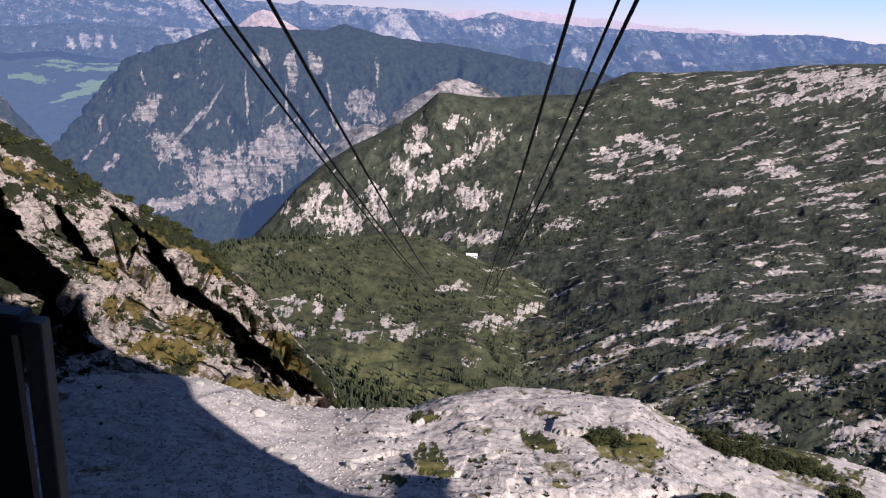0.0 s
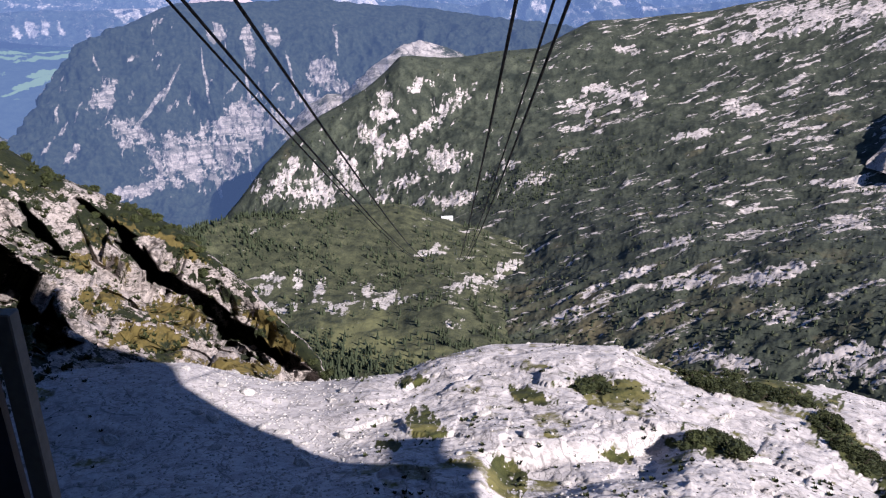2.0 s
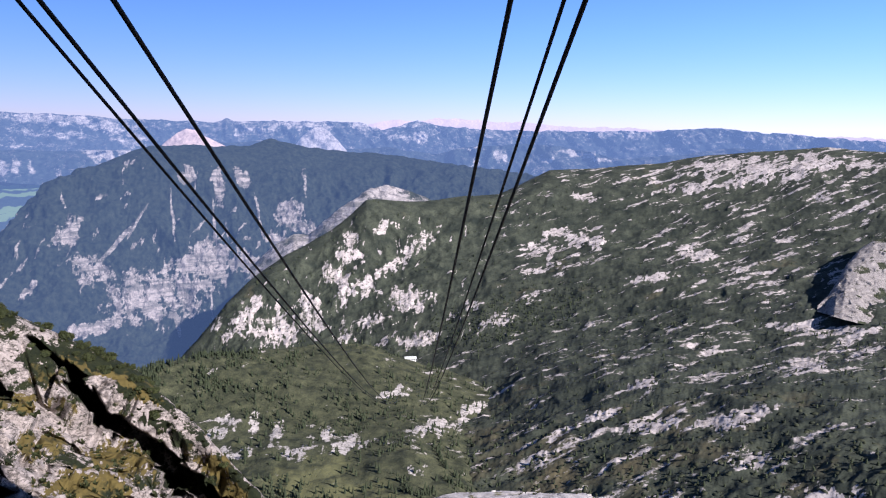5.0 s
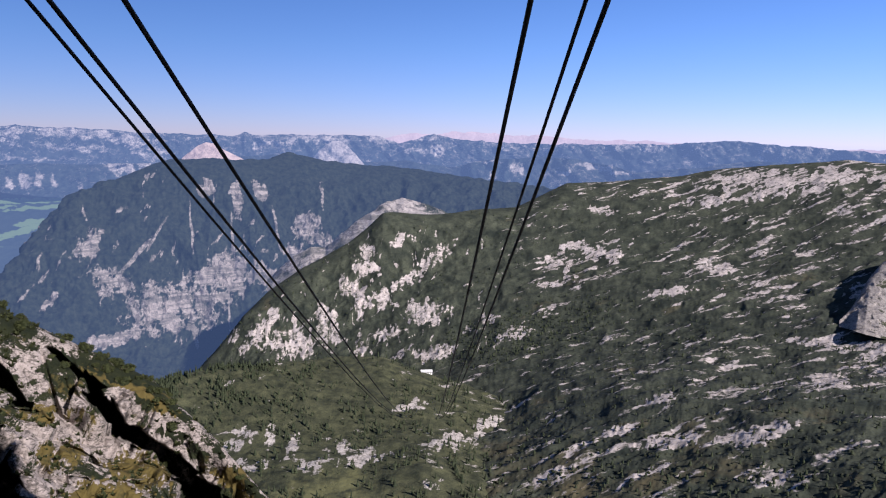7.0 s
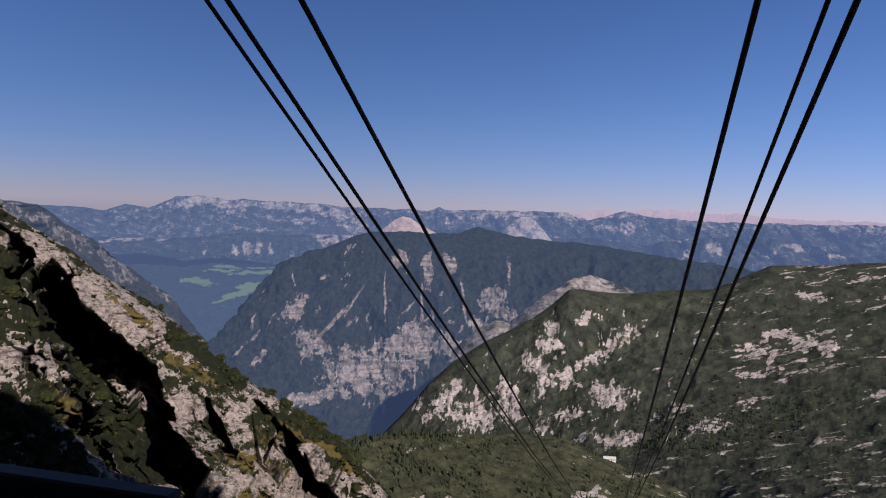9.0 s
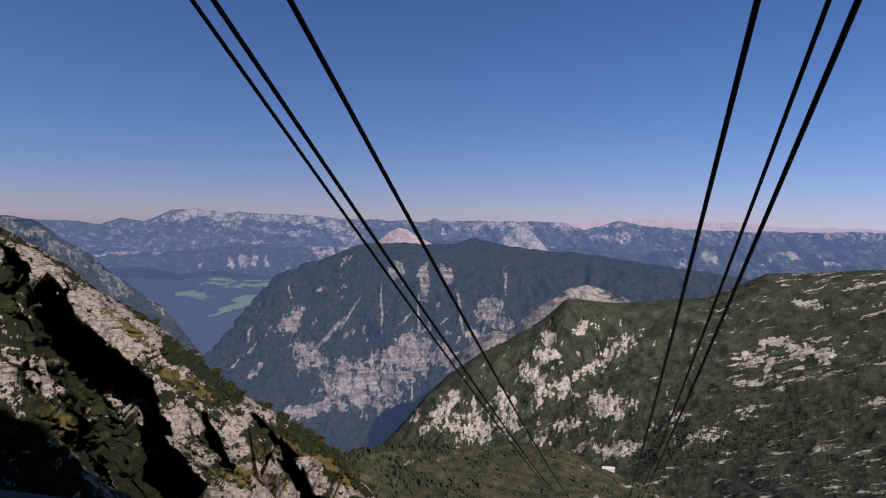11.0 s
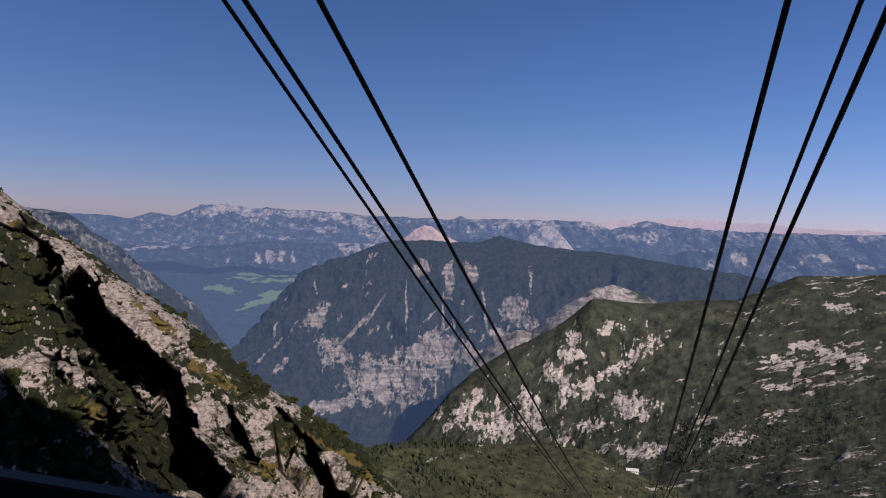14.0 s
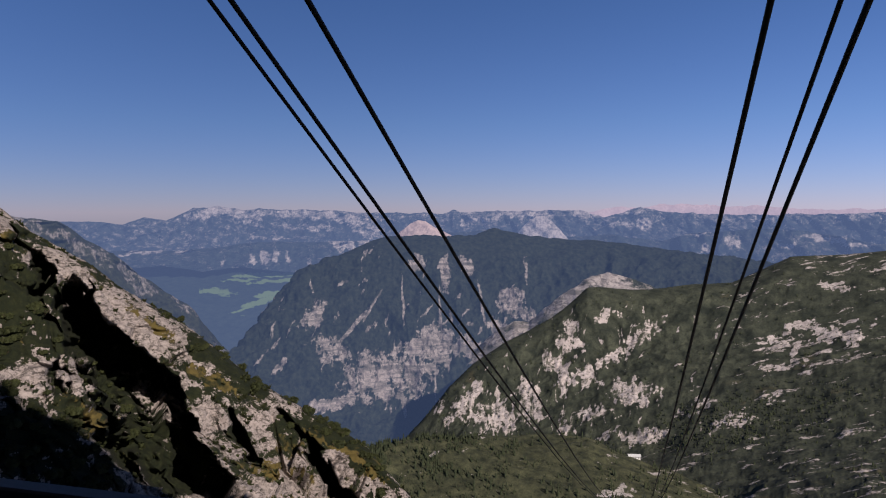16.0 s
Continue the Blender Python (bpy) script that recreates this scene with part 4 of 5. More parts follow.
def tube(points, radius, sides=10):
    bm = bmesh.new()
    rings = []
    for i, c in enumerate(points):
        t = (points[min(i + 1, len(points) - 1)] - points[max(i - 1, 0)]).normalized()
        u = t.cross(Vector((0, 0, 1))).normalized()
        w = u.cross(t)
        rings.append([bm.verts.new(c + (u * math.cos(2 * math.pi * k / sides) + w * math.sin(2 * math.pi * k / sides)) * radius) for k in range(sides)])
    for a, b in zip(rings, rings[1:]):
        for k in range(sides):
            bm.faces.new((a[k], a[(k + 1) % sides], b[(k + 1) % sides], b[k]))
    bm.faces.new(rings[0])
    bm.faces.new(rings[-1])
    for f in bm.faces:
        f.smooth = True
    bmesh.ops.recalc_face_normals(bm, faces=bm.faces)
    return bm


def steel_material(name, colour, rough, metal=0.6):
    m = Mat(name)
    m.bsdf.inputs["Metallic"].default_value = metal
    n = m.noise(25, 4)
    m.bump(m.noise(120, 3), 0.3, 0.002)
    return m.done(m.mix(n, tuple(c * 0.6 for c in colour), tuple(c * 1.4 for c in colour)), rough)


M_ROPE = steel_material("greased_rope", (0.012, 0.012, 0.014), 0.6, 0.2)


def rope(name, side, height, radius, label):
    """A rope that sags from the station roof to the valley station."""
    pts = []
    for s in [-14, -8, -4, -2, 0, 2, 4, 6, 9, 13, 18, 25, 35, 50, 70, 100, 150, 220, 320, 450, 600, 800, 985]:
        z = height - 0.5124 * s + 5.08e-4 * min(max(s, 0), 150) ** 2
        z += max(s - 150, 0) * 2 * 5.08e-4 * 150
        pts.append(Vector((side + 0.0047 * s, s, z)))
    ob = part(name, tube(pts, radius), M_ROPE)
    return tagged(ob, label, "cable", "ropes of the cable car")


for side, height, thick in ((-3.946, 4.973, 0.022), (-3.810, 5.076, 0.027), (-3.043, 5.055, 0.029), (0.940, 4.910, 0.029), (1.482, 4.974, 0.023), (1.695, 4.974, 0.029)):
    haul = thick < 0.025
    rope("haul_rope" if haul else "track_rope", side, height, thick, "thin dark steel haul rope sloping down to the valley" if haul else "thick dark steel track rope sloping down to the valley")


# ---- rock tower on the plateau ----
def build_tower():
    foot = [(31.0, -12.7, 1105), (31.6, -12.8, 1075), (32.1, -12.9, 1052), (32.6, -13.0, 1045), (33.4, -13.1, 1045), (34.5, -13.2, 1055), (36, -13.2, 1075), (38, -13.0, 1105), (40, -12.8, 1140), (43, -12.5, 1190)]
    middle = [(31.0, -12.6, 1112), (31.6, -12.1, 1122), (32.1, -11.5, 1132), (32.6, -11.1, 1140), (33.4, -10.9, 1152), (34.5, -10.8, 1170), (36, -10.7, 1190), (38, -10.7, 1215), (40, -10.8, 1240), (43, -11.0, 1270)]
    crest = [(31.0, -12.5, 1125), (31.6, -11.6, 1165), (32.1, -10.4, 1215), (32.5, -9.2, 1270), (33.2, -8.0, 1330), (34.0, -7.3, 1360), (35, -6.9, 1380), (37, -6.8, 1400), (40, -7.4, 1420), (43, -9, 1440)]
    p = loft([foot, middle, crest, [(b, a - 5, d + 60) for b, a, d in crest]], 31.0, 43, 260, 140)
    q = flat(p)
    az, el = bearings(p)
    p = p * (1 + (-ridged(q * (1, 1, 0.35), 22, 4, 0.55, seed=83).reshape(az.shape) * 4 - cells(q * (1, 1, 0.5), 16, 5).reshape(az.shape) * 2) / np.linalg.norm(p, axis=-1))[..., None]
    nn = fbm(q, 30, 4, seed=84).reshape(az.shape)
    rock = np.clip(0.85 - 0.9 * smooth(nn, 0.05, 0.4) * smooth(az, 32, 35), 0, 1)
    sheet("ground_rock_tower", p, terrain_material("tower_limestone", 12.0, spread=2.4, cracked=9.0, rock=((0.1134, 0.1034, 0.1001), (0.2668, 0.2401, 0.2268))), {"rock": rock, "grass": np.full(az.shape, 0.3)}, "grey limestone tower standing on the plateau", "rock tower")


build_tower()

# ---- plants ----
rng = np.random.RandomState(11)


def foliage_material(name, dark, light, fine):
    m = Mat(name)
    info = m.node("ShaderNodeObjectInfo").outputs["Random"]
    geo = m.node("ShaderNodeNewGeometry").outputs["Random Per Island"]
    mixer = m.math("ADD", m.math("MULTIPLY", geo, 0.5), m.math("MULTIPLY", m.noise(fine, 4), 0.5))
    col = m.mix(mixer, dark, light)
    col = m.mix(m.math("MULTIPLY", info, 0.5), col, tuple(c * 0.6 for c in dark))
    return m.done(col, 0.8)


M_PINE = foliage_material("pine_needles", (0.013, 0.018, 0.006), (0.050, 0.056, 0.018), 3)
M_BARK = foliage_material("pine_bark", (0.03335, 0.02335, 0.01668), (0.07337, 0.05336, 0.04002), 8)
M_SCRUB = foliage_material("far_scrub", (0.014, 0.018, 0.010), (0.046, 0.050, 0.026), 0.2)
M_SPRUCE = foliage_material("far_spruce", (0.014, 0.021, 0.011), (0.062, 0.074, 0.034), 0.2)


def pine_bush(seed):
    """A low mountain pine: bent stems and a dome of bristling needle tufts."""
    r = random.Random(seed)
    root = new("mountain_pine")
    for k in range(3):
        a = r.uniform(0, 6.28)
        pts = [Vector((math.cos(a) * 0.75 * f, math.sin(a) * 0.75 * f, -0.15 + 0.75 * f ** 1.5)) for f in (0, 0.35, 0.7, 1)]
        part("stem", tube(pts, 0.03, 5), M_BARK, root, "crooked brown stem" if k == 0 else "")
    bm = bmesh.new()
    lobes = [(Vector((r.uniform(-0.55, 0.55), r.uniform(-0.55, 0.55), r.uniform(0.15, 0.45))), r.uniform(0.35, 0.6)) for _ in range(6)]
    for c, s in lobes:
        for _ in range(95):
            u = Vector((r.gauss(0, 1), r.gauss(0, 1), abs(r.gauss(0.2, 0.9)))).normalized()
            base = c + Vector((u.x, u.y, u.z * 0.8)) * s * r.uniform(0.68, 1)
            tip = (u + Vector((0, 0, 0.7))).normalized() * r.uniform(0.07, 0.16)
            side = tip.cross(Vector((r.uniform(-1, 1), r.uniform(-1, 1), r.uniform(-1, 1)))).normalized() * r.uniform(0.03, 0.06)
            v = [bm.verts.new(x) for x in (base - side, base + side, base + tip + side * 0.4, base + tip - side * 0.4)]
            bm.faces.new(v)
        ball = bmesh.ops.create_icosphere(bm, subdivisions=1, radius=s * 0.8, matrix=Matrix.Translation(c))
    part("crown", bm, M_PINE, root, "dense dark green needle crown")
    return tagged(root, "low dark green mountain pine on pale limestone", "shrub", "mountain pines")


def ground_normal_spots(p, weight, count, keep=None):
    """Random points of a sheet, picked by weight."""
    w = np.clip(weight, 0, None).ravel()
    w = w * (np.hypot(p[..., 0], p[..., 1]).ravel() > 20)
    if keep is not None:
        w = w * keep.ravel()
    i = rng.choice(len(w), count, p=w / w.sum())
    return p.reshape(-1, 3)[i]


bushes = [pine_bush(s) for s in (3, 5, 8, 13)]
kaz, kel = bearings(knoll)
haz, hel = bearings(hill)
spots = list(ground_normal_spots(knoll, (knoll_veg > 0.55) * 1.0, 120, (np.abs(kaz) < 43) & (np.arange(knoll.shape[0])[:, None] < 262)))
spots += list(ground_normal_spots(hill, (hill_veg > 0.55) * 1.0, 170, (haz > -50) & (haz < -11)))
for i, s in enumerate(spots):
    size = rng.uniform(0.55, 1.15) * (0.85 if i > 119 else 1.0)
    m = Matrix.Translation((s[0], s[1], s[2] - 0.1)) @ Matrix.Rotation(rng.uniform(0, 6.28), 4, "Z") @ Matrix.Diagonal((size * 1.25, size * 1.25, size * (rng.uniform(0.9, 1.5) if i > 119 else rng.uniform(0.55, 0.9)), 1))
    if i < 4:
        bushes[i].matrix_basis = m
    else:
        ob = copy_thing(bushes[i % 4], m)
        ob.scale = m.to_scale()


def scattered(name, verts, faces, spots, sizes, material, label, category, lean=0.0):
    """One object of many small low-polygon pieces."""
    n, k = len(spots), len(verts)
    a = rng.uniform(0, 2 * np.pi, n)
    v = np.array(verts)[None] * sizes[:, None, :] * rng.uniform(0.8, 1.2, (n, k, 1))
    x = v[..., 0] * np.cos(a)[:, None] - v[..., 1] * np.sin(a)[:, None]
    y = v[..., 0] * np.sin(a)[:, None] + v[..., 1] * np.cos(a)[:, None]
    co = np.stack([x, y, v[..., 2]], -1) + spots[:, None, :]
    f = (np.array(faces)[None] + (np.arange(n) * k)[:, None, None]).reshape(-1, 3)
    me = bpy.data.meshes.new(name)
    me.vertices.add(n * k)
    me.vertices.foreach_set("co", co.astype(np.float32).ravel())
    me.loops.add(f.size)
    me.loops.foreach_set("vertex_index", f.astype(np.int32).ravel())
    me.polygons.add(len(f))
    me.polygons.foreach_set("loop_start", np.arange(0, f.size, 3, dtype=np.int32))
    me.materials.append(material)
    me.update(calc_edges=True)
    return tagged(new(name, me), label, category, "", "stuff")


# small spruces: three ragged skirts; scrub: a low dome; stones: a rough block
def skirts(tiers, sides):
    v, f = [], []
    for t in range(tiers):
        z0, z1, r = t * 0.26 + 0.05, t * 0.26 + 0.48, 0.24 - 0.065 * t
        b = len(v)
        for s in range(sides):
            a = 2 * math.pi * (s + 0.5 * t) / sides
            v.append((math.cos(a) * r, math.sin(a) * r, z0))
        v.append((0, 0, z1))
        f += [(b + s, b + (s + 1) % sides, b + sides) for s in range(sides)]
    return v, f


def dome(sides):
    v = [(math.cos(2 * math.pi * s / sides), math.sin(2 * math.pi * s / sides), -0.3) for s in range(sides)]
    v += [(math.cos(2 * math.pi * (s + 0.5) / sides) * 0.7, math.sin(2 * math.pi * (s + 0.5) / sides) * 0.7, 0.6) for s in range(sides)] + [(0, 0, 0.9)]
    f = []
    for s in range(sides):
        t = (s + 1) % sides
        f += [(s, t, sides + s), (t, sides + t, sides + s), (sides + s, sides + t, 2 * sides)]
    return v, f


def tuft(blades):
    """A ragged knee-high clump of twigs."""
    r, v, f = random.Random(4), [], []
    for k in range(blades):
        a, out, up = r.uniform(0, 6.28), r.uniform(0.25, 0.7), r.uniform(0.25, 0.7)
        c, s = math.cos(a), math.sin(a)
        b = len(v)
        v += [(c * 0.1 - s * 0.35, s * 0.1 + c * 0.35, -0.2), (c * 0.1 + s * 0.35, s * 0.1 - c * 0.35, -0.2), (c * out, s * out, up)]
        f.append((b, b + 1, b + 2))
    return v, f


hrow = np.arange(hill.shape[0])[:, None] * np.ones(haz.shape)
tufts = ground_normal_spots(hill, 0.25 + 1.0 * (fbm(flat(hill), 6, 3, seed=66).reshape(haz.shape) > 0.05), 900, (haz > -52) & (haz < -12) & (hel > -28) & (hrow < 418))
h = 0.25 + 0.6 * rng.rand(900) ** 1.6
scattered("crag_scrub", *tuft(20), tufts, np.stack([h * 1.3, h * 1.3, h], -1), M_PINE, "small dark bushes rooted in cracks of the crags", "scrub")
tufts = ground_normal_spots(knoll, 0.10 + 1.0 * (knoll_veg > 0.4) + 0.5 * (fbm(flat(knoll), 4, 3, seed=67).reshape(kaz.shape) > 0.12), 800, (np.abs(kaz) < 43) & (kel > -43) & (knoll_scree < 0.5) & (np.arange(knoll.shape[0])[:, None] < 262))
h = 0.10 + 0.28 * rng.rand(800) ** 2
scattered("knoll_scrub", *tuft(20), tufts, np.stack([h * 1.4, h * 1.4, h], -1), M_PINE, "small dark bushes and tufts between limestone slabs", "scrub")

uaz, uel = bearings(hump)
n_spruce = 6500
trees = ground_normal_spots(hump, (0.25 + smooth(uaz, -6, -16) * smooth(uel, -23, -20) + 0.5 * smooth(uel, -27, -29)) * (0.12 + smooth(fbm(flat(hump), 45, 4, 0.6, seed=68).reshape(uaz.shape), -0.1, 0.3)), n_spruce, (uel < -17.5) & (np.arange(hump.shape[0])[:, None] < 182) & (np.arange(hump.shape[0])[:, None] > 40))
h = 2.6 + 7.0 * rng.rand(n_spruce) ** 1.6
scattered("spruce_wood", *skirts(3, 6), trees, np.stack([h, h, h], -1), M_SPRUCE, "scattered dark spruces on the wooded hump", "trees")
paz, pel = bearings(plateau)
n_wood = 4200
wood = ground_normal_spots(plateau, smooth(np.hypot((paz - 8) / 8, (pel + 15.2 - 0.28 * (paz - 8)) / 2.2), 1.2, 0.3) + 0.06, n_wood, (pel < -4) & (np.arange(plateau.shape[0])[:, None] < 352))
h = rng.uniform(3, 7.5, n_wood)
scattered("valley_wood", *skirts(2, 5), wood, np.stack([h, h, h], -1), M_SPRUCE, "dark spruces in the hollow of the plateau", "trees")
n_scrub = 2200
pd = np.hypot(plateau[..., 0], plateau[..., 1])
scrub = ground_normal_spots(plateau, smooth(pd, 1300, 500), n_scrub, (paz > -2) & (np.arange(plateau.shape[0])[:, None] < 330))
h = rng.uniform(0.9, 2.3, n_scrub)
scattered("pine_scrub", *dome(5), scrub, np.stack([h * 1.7, h, h * 0.55], -1), M_SCRUB, "dark low pine scrub on the plateau", "scrub")

# ---- loose stones ----
M_STONE = terrain_material("loose_limestone", 0.8, spread=0.6, rock=((0.2001, 0.1868, 0.1768), (0.3869, 0.3602, 0.3402)))


def boulder(seed):
    r = random.Random(seed)
    bm = bmesh.new()
    bmesh.ops.create_icosphere(bm, subdivisions=2, radius=1)
    cuts = [(Vector((r.gauss(0, 1), r.gauss(0, 1), r.gauss(0, 1))).normalized(), r.uniform(0.55, 0.85)) for _ in range(9)]
    for v in bm.verts:
        for n, d in cuts:
            over = v.co.dot(n) - d
            if over > 0:
                v.co -= n * over
        v.co.z *= 0.75
    me = bpy.data.meshes.new("boulder")
    bm.to_mesh(me)
    bm.free()
    at = me.attributes.new("rock", "FLOAT", "POINT")
    at.data.foreach_set("value", np.ones(len(me.vertices), np.float32))
    me.materials.append(M_STONE)
    return me


stones = [boulder(s) for s in range(6)]
for i, s in enumerate(ground_normal_spots(knoll, (knoll_veg < 0.3) * (0.3 + knoll_scree), 150, (np.abs(kaz) < 42) & (kel > -43) & (np.arange(knoll.shape[0])[:, None] < 262))):
    size = 0.14 + 0.7 * rng.rand() ** 3
    ob = new("boulder", stones[i % 6])
    ob.matrix_basis = Matrix.Translation((s[0], s[1], s[2] + size * 0.05)) @ Matrix.Rotation(rng.uniform(0, 6.28), 4, "Z") @ Matrix.Diagonal((size * rng.uniform(1, 1.6), size, size * rng.uniform(0.7, 1.1), 1))
    tagged(ob, "loose pale limestone boulder lying on the slope", "boulder", "boulders on the knoll")
n_st = 5200
scree = ground_normal_spots(knoll, knoll_scree + 0.15, n_st, (np.abs(kaz) < 42) & (kel > -43) & (np.arange(knoll.shape[0])[:, None] < 250))
h = 0.04 + 0.13 * rng.rand(n_st) ** 2.5
ob = scattered("scree", *dome(4), scree, np.stack([h * 1.3, h, h * 0.8], -1), M_STONE, "loose pale limestone scree in the bowl", "scree")
at = ob.data.attributes.new("rock", "FLOAT", "POINT")
at.data.foreach_set("value", np.ones(len(ob.data.vertices), np.float32))

# ---- mountain hut ----
M_WHITE = Mat("white_plaster")
M_WHITE = M_WHITE.done(M_WHITE.mix(M_WHITE.noise(1.5), (0.60, 0.59, 0.57), (0.72, 0.71, 0.68)), 0.8)
M_ROOF = steel_material("grey_sheet_roof", (0.5, 0.5, 0.5), 0.5, 0.1)
M_DARKGLASS = steel_material("dark_window", (0.03, 0.035, 0.04), 0.15, 0.0)


def box(x0, x1, y0, y1, z0, z1, bevel=0.0):
    bm = bmesh.new()
    bmesh.ops.create_cube(bm, size=1, matrix=Matrix.Translation(((x0 + x1) / 2, (y0 + y1) / 2, (z0 + z1) / 2)) @ Matrix.Diagonal((x1 - x0, y1 - y0, z1 - z0, 1)))
    if bevel:
        bmesh.ops.bevel(bm, geom=bm.edges[:], offset=bevel, segments=1, affect="EDGES")
    return bm


def build_hut():
    i = int(np.argmin(np.hypot(uaz.ravel() - 0.0, (uel.ravel() + 18.85) * 2)))
    at = hump.reshape(-1, 3)[i]
    hut = new("mountain_hut")
    hut.matrix_basis = Matrix.Translation((float(at[0]), float(at[1]), float(at[2]) - 0.5)) @ Matrix.Rotation(radians(8), 4, "Z")
    part("wall", box(-8, 8, -4, 4, -2, 3.2), M_WHITE, hut, "white rendered walls")
    bm = bmesh.new()
    prof = [(-4.9, 2.8), (0, 5.2), (4.9, 2.8), (4.9, 3.2), (0, 5.7), (-4.9, 3.2)]
    ends = [[bm.verts.new((x, y, z)) for y, z in prof] for x in (-8.8, 8.8)]
    for k in range(6):
        bm.faces.new((ends[0][k], ends[0][(k + 1) % 6], ends[1][(k + 1) % 6], ends[1][k]))
    bm.faces.new(ends[0])
    bm.faces.new(ends[1])
    bmesh.ops.recalc_face_normals(bm, faces=bm.faces)
    part("roof", bm, M_ROOF, hut, "pale metal gable roof")
    for x in (-5.5, -2, 2, 5.5):
        part("window", box(x - 0.6, x + 0.6, -4.06, -3.9, 0.8, 2.0), M_DARKGLASS, hut)
    return tagged(hut, "small white mountain hut on the wooded hump", "hut")


build_hut()

# ---- the platform of the station ----
M_STEEL = steel_material("dark_painted_steel", (0.03, 0.032, 0.045), 0.5, 0.2)
M_POST = steel_material("grey_galvanised_steel", (0.12, 0.115, 0.105), 0.6, 0.2)
M_CONCRETE = Mat("concrete")
M_CONCRETE.bump(M_CONCRETE.noise(8, 6), 0.4, 0.01)
M_CONCRETE = M_CONCRETE.done(M_CONCRETE.mix(M_CONCRETE.noise(1.2, 8), (0.22, 0.21, 0.20), (0.36, 0.35, 0.33)), 0.9)

rail = new("guard_rail")
rail.location = (-1.67, 2.46, -2.35)
bm = box(-0.046, 0.036, -0.035, 0.035, 0.0, 1.12, 0.006)
for v in bm.verts:
    v.co.x -= 0.012 * (1.12 - v.co.z) / 1.12
part("corner_post", bm, M_POST, rail, "grey galvanised post")
part("top_rail", box(-5.2, -0.040, -0.05, 0.05, 1.06, 1.15, 0.01), M_STEEL, rail, "dark blue painted top rail")
part("infill_panel", box(-5.2, -0.10, -0.02, 0.02, 0.06, 1.055), M_STEEL, rail, "dark sheet infill panel")
tagged(rail, "dark steel guard rail at the platform edge", "guard rail")
tagged(part("walkway_floor", box(-7, -1.62, 1.204, 2.52, -2.6, -2.354), M_CONCRETE), "concrete walkway beside the platform", "walkway", "", "structure")

tagged(part("platform_floor", box(-7, 6, -14, 1.2, -2.0, -1.65), M_CONCRETE), "concrete platform of the cable-car station", "platform", "", "structure")
tagged(part("platform_base", box(-6.6, 5.6, -13.6, 0.9, -60, -2.004), M_CONCRETE), "concrete base of the station on the slope", "wall", "", "structure")
tagged(part("wall_back", box(-7, 6, -14.3, -14.004, -2.0, 15), M_CONCRETE), "concrete back wall of the station hall", "wall", "", "structure")
tagged(part("wall_west", box(-7.3, -7.004, -14.3, -2, -2.0, 15), M_CONCRETE), "concrete side wall of the station hall", "wall", "", "structure")
tagged(part("wall_east", box(6.004, 6.3, -14.3, -2, -2.0, 15), M_CONCRETE), "concrete side wall of the station hall", "wall", "", "structure")
tagged(part("ceiling", box(-7.3, 6.3, -14.3, -1.6, 15.004, 15.4), M_CONCRETE), "concrete roof slab over the station hall", "ceiling", "", "structure")


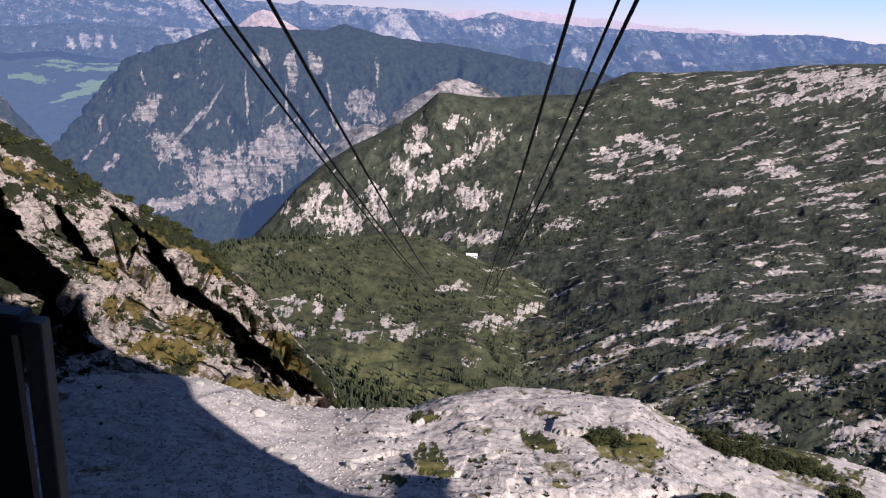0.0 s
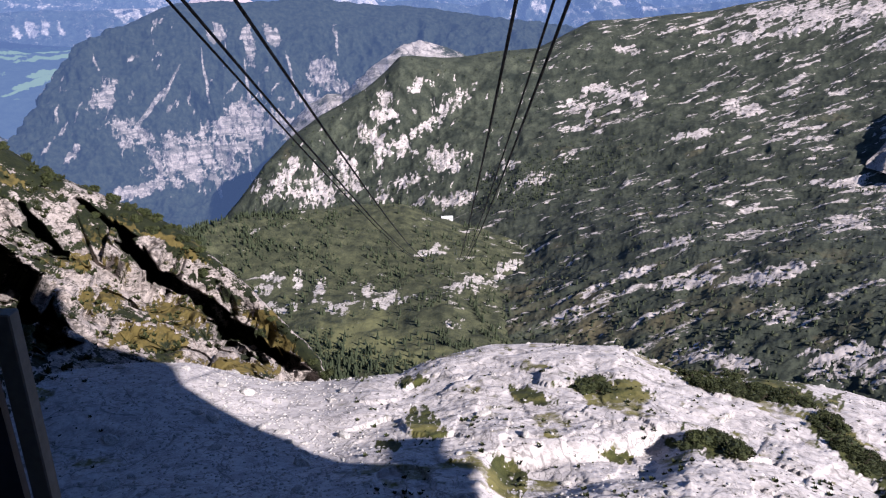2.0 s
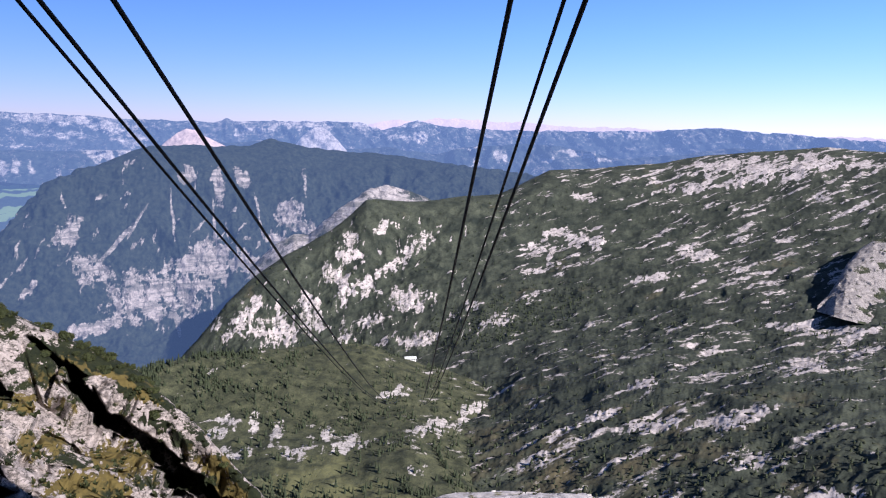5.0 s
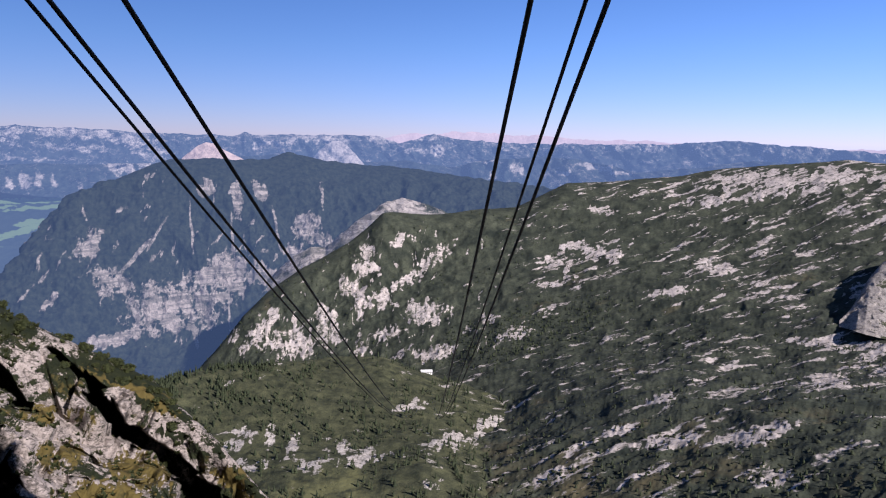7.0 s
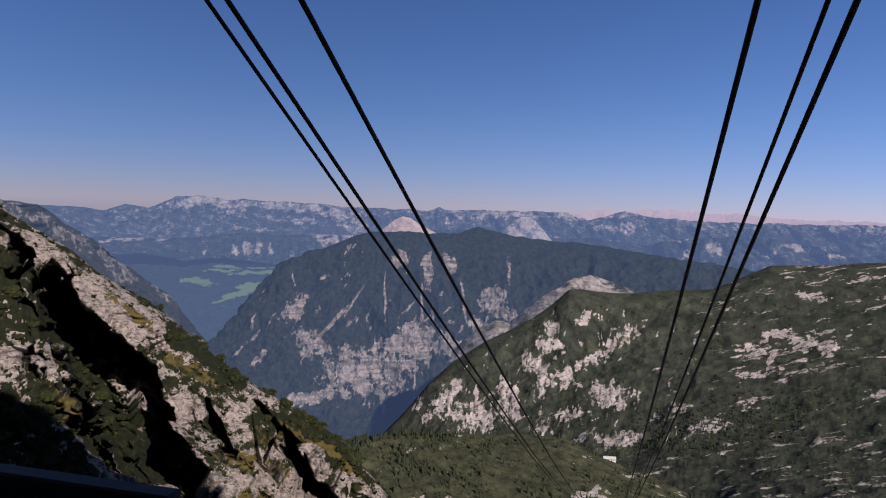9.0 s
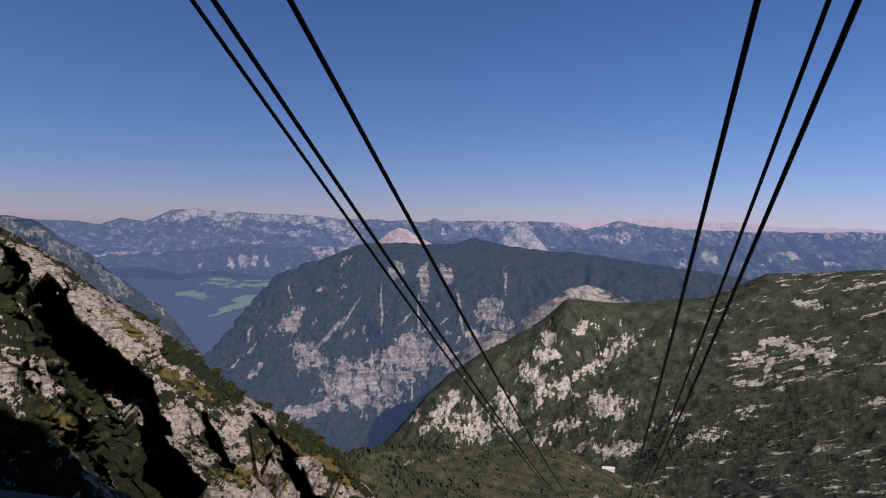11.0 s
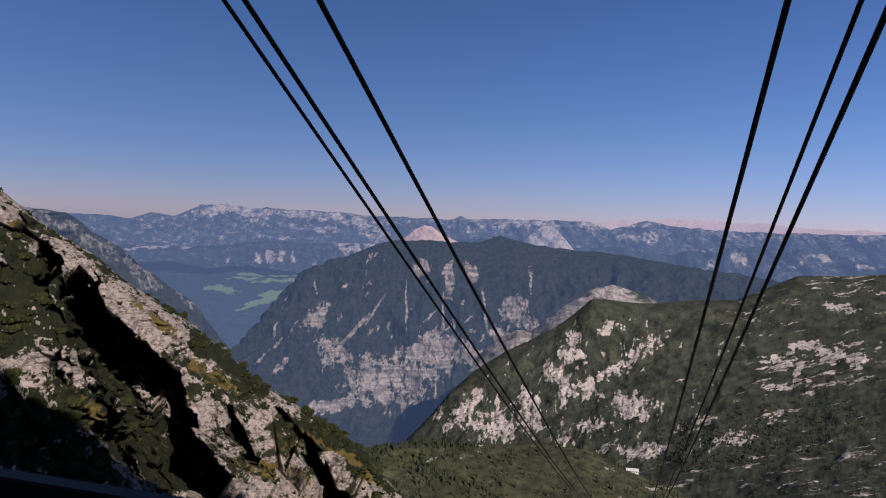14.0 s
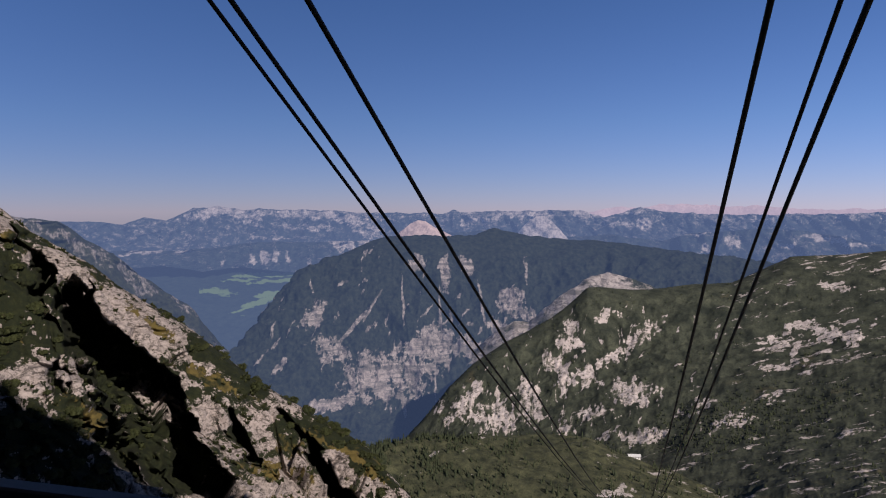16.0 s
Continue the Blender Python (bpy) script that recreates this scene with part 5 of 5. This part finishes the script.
# ---- unseen slab added beside the station to keep platform and bowl in shade ----
def build_shadow_slab():
    # outline traced back along the sun from the edge of its shadow
    outline = [(-70, -60), (5.3, -60), (5.3, 6.8), (5.6, 7.6), (3.8, 10.5), (5.7, 11.4), (5.7, 14.0), (4.3, 17.3), (1.8, 20.5), (5.0, 18.4), (5.9, 20.7), (11.5, 23.3), (7.3, 28.1), (6.5, 30.9), (4.6, 34.7), (6.6, 39.9), (5.0, 43.0), (-3.6, 45.8), (-9.2, 52.5), (-15.7, 60.7), (-21.1, 70.2), (-23.7, 78.6), (-70, 98)]
    bm = bmesh.new()
    rows = [[bm.verts.new((x, y - 0.781 * (x - 42), z + 0.856 * (x - 42))) for y, z in outline] for x in (42, 47, 54)]
    for a, b in zip(rows, rows[1:]):
        for i in range(len(outline)):
            j = (i + 1) % len(outline)
            bm.faces.new((a[i], a[j], b[j], b[i]))
    bm.faces.new(rows[0])
    bm.faces.new(rows[-1])
    bmesh.ops.triangulate(bm, faces=bm.faces)
    bmesh.ops.recalc_face_normals(bm, faces=bm.faces)
    ob = part("ground_summit", bm, M_STONE)
    at = ob.data.attributes.new("rock", "FLOAT", "POINT")
    at.data.foreach_set("value", np.ones(len(ob.data.vertices), np.float32))
    tagged(ob, "unseen limestone slab that casts the shadow on bowl and crags", "rock", "", "structure")


build_shadow_slab()


def build_sky_blocker():
    """Unseen mountainside added behind the station to keep sky light off the shadows."""
    lines = [[(146, -65, 22), (300, -65, 22)], [(146, -25, 34), (300, -20, 32)], [(146, 22, 60), (200, 34, 55), (300, 16, 60)], [(146, 44, 110), (180, 56, 110), (240, 58, 110), (300, 34, 120)],
             [(146, 46, 200), (180, 60, 200), (240, 62, 200), (300, 38, 220)], [(146, 20, 420), (300, 20, 420)]]
    p = loft(lines, 146, 300, 220, 150)
    q = flat(p)
    sh = p.shape[:2]
    p = p * (1 - ridged(q * (1, 1, 0.5), 40, 4, seed=87).reshape(sh) * 4 / np.linalg.norm(p, axis=-1))[..., None]
    rock = np.clip(0.5 + 0.6 * fbm(q, 40, 4, seed=88).reshape(sh), 0, 1)
    sheet("ground_massif", p, M_HILL, {"rock": rock, "grass": np.full(sh, 0.2)}, "unseen limestone mountainside added behind the station to block sky light", "mountainside")


build_sky_blocker()


def build_shadow_piece():
    """An unseen block, outlined so that it casts the stepped shadow on the knoll."""
    outline = [(4, 9.0), (5.6, 7.6), (6.3, 6.3), (12.5, 4.2), (15.9, 0.2), (10.9, 1.9), (12.1, 0.3), (6.6, 2.2), (4, 3.0)]
    bm = bmesh.new()
    rows = [[bm.verts.new((x, y - 0.781 * (x - 42), z + 0.856 * (x - 42))) for y, z in outline] for x in (41.9, 44)]
    for i in range(len(outline)):
        j = (i + 1) % len(outline)
        bm.faces.new((rows[0][i], rows[0][j], rows[1][j], rows[1][i]))
    bm.faces.new(rows[0])
    bm.faces.new(rows[1])
    bmesh.ops.triangulate(bm, faces=bm.faces)
    bmesh.ops.recalc_face_normals(bm, faces=bm.faces)
    tagged(part("wall_annex", bm, M_CONCRETE), "unseen concrete block that casts the stepped shadow on the knoll", "building", "", "structure")


build_shadow_piece()
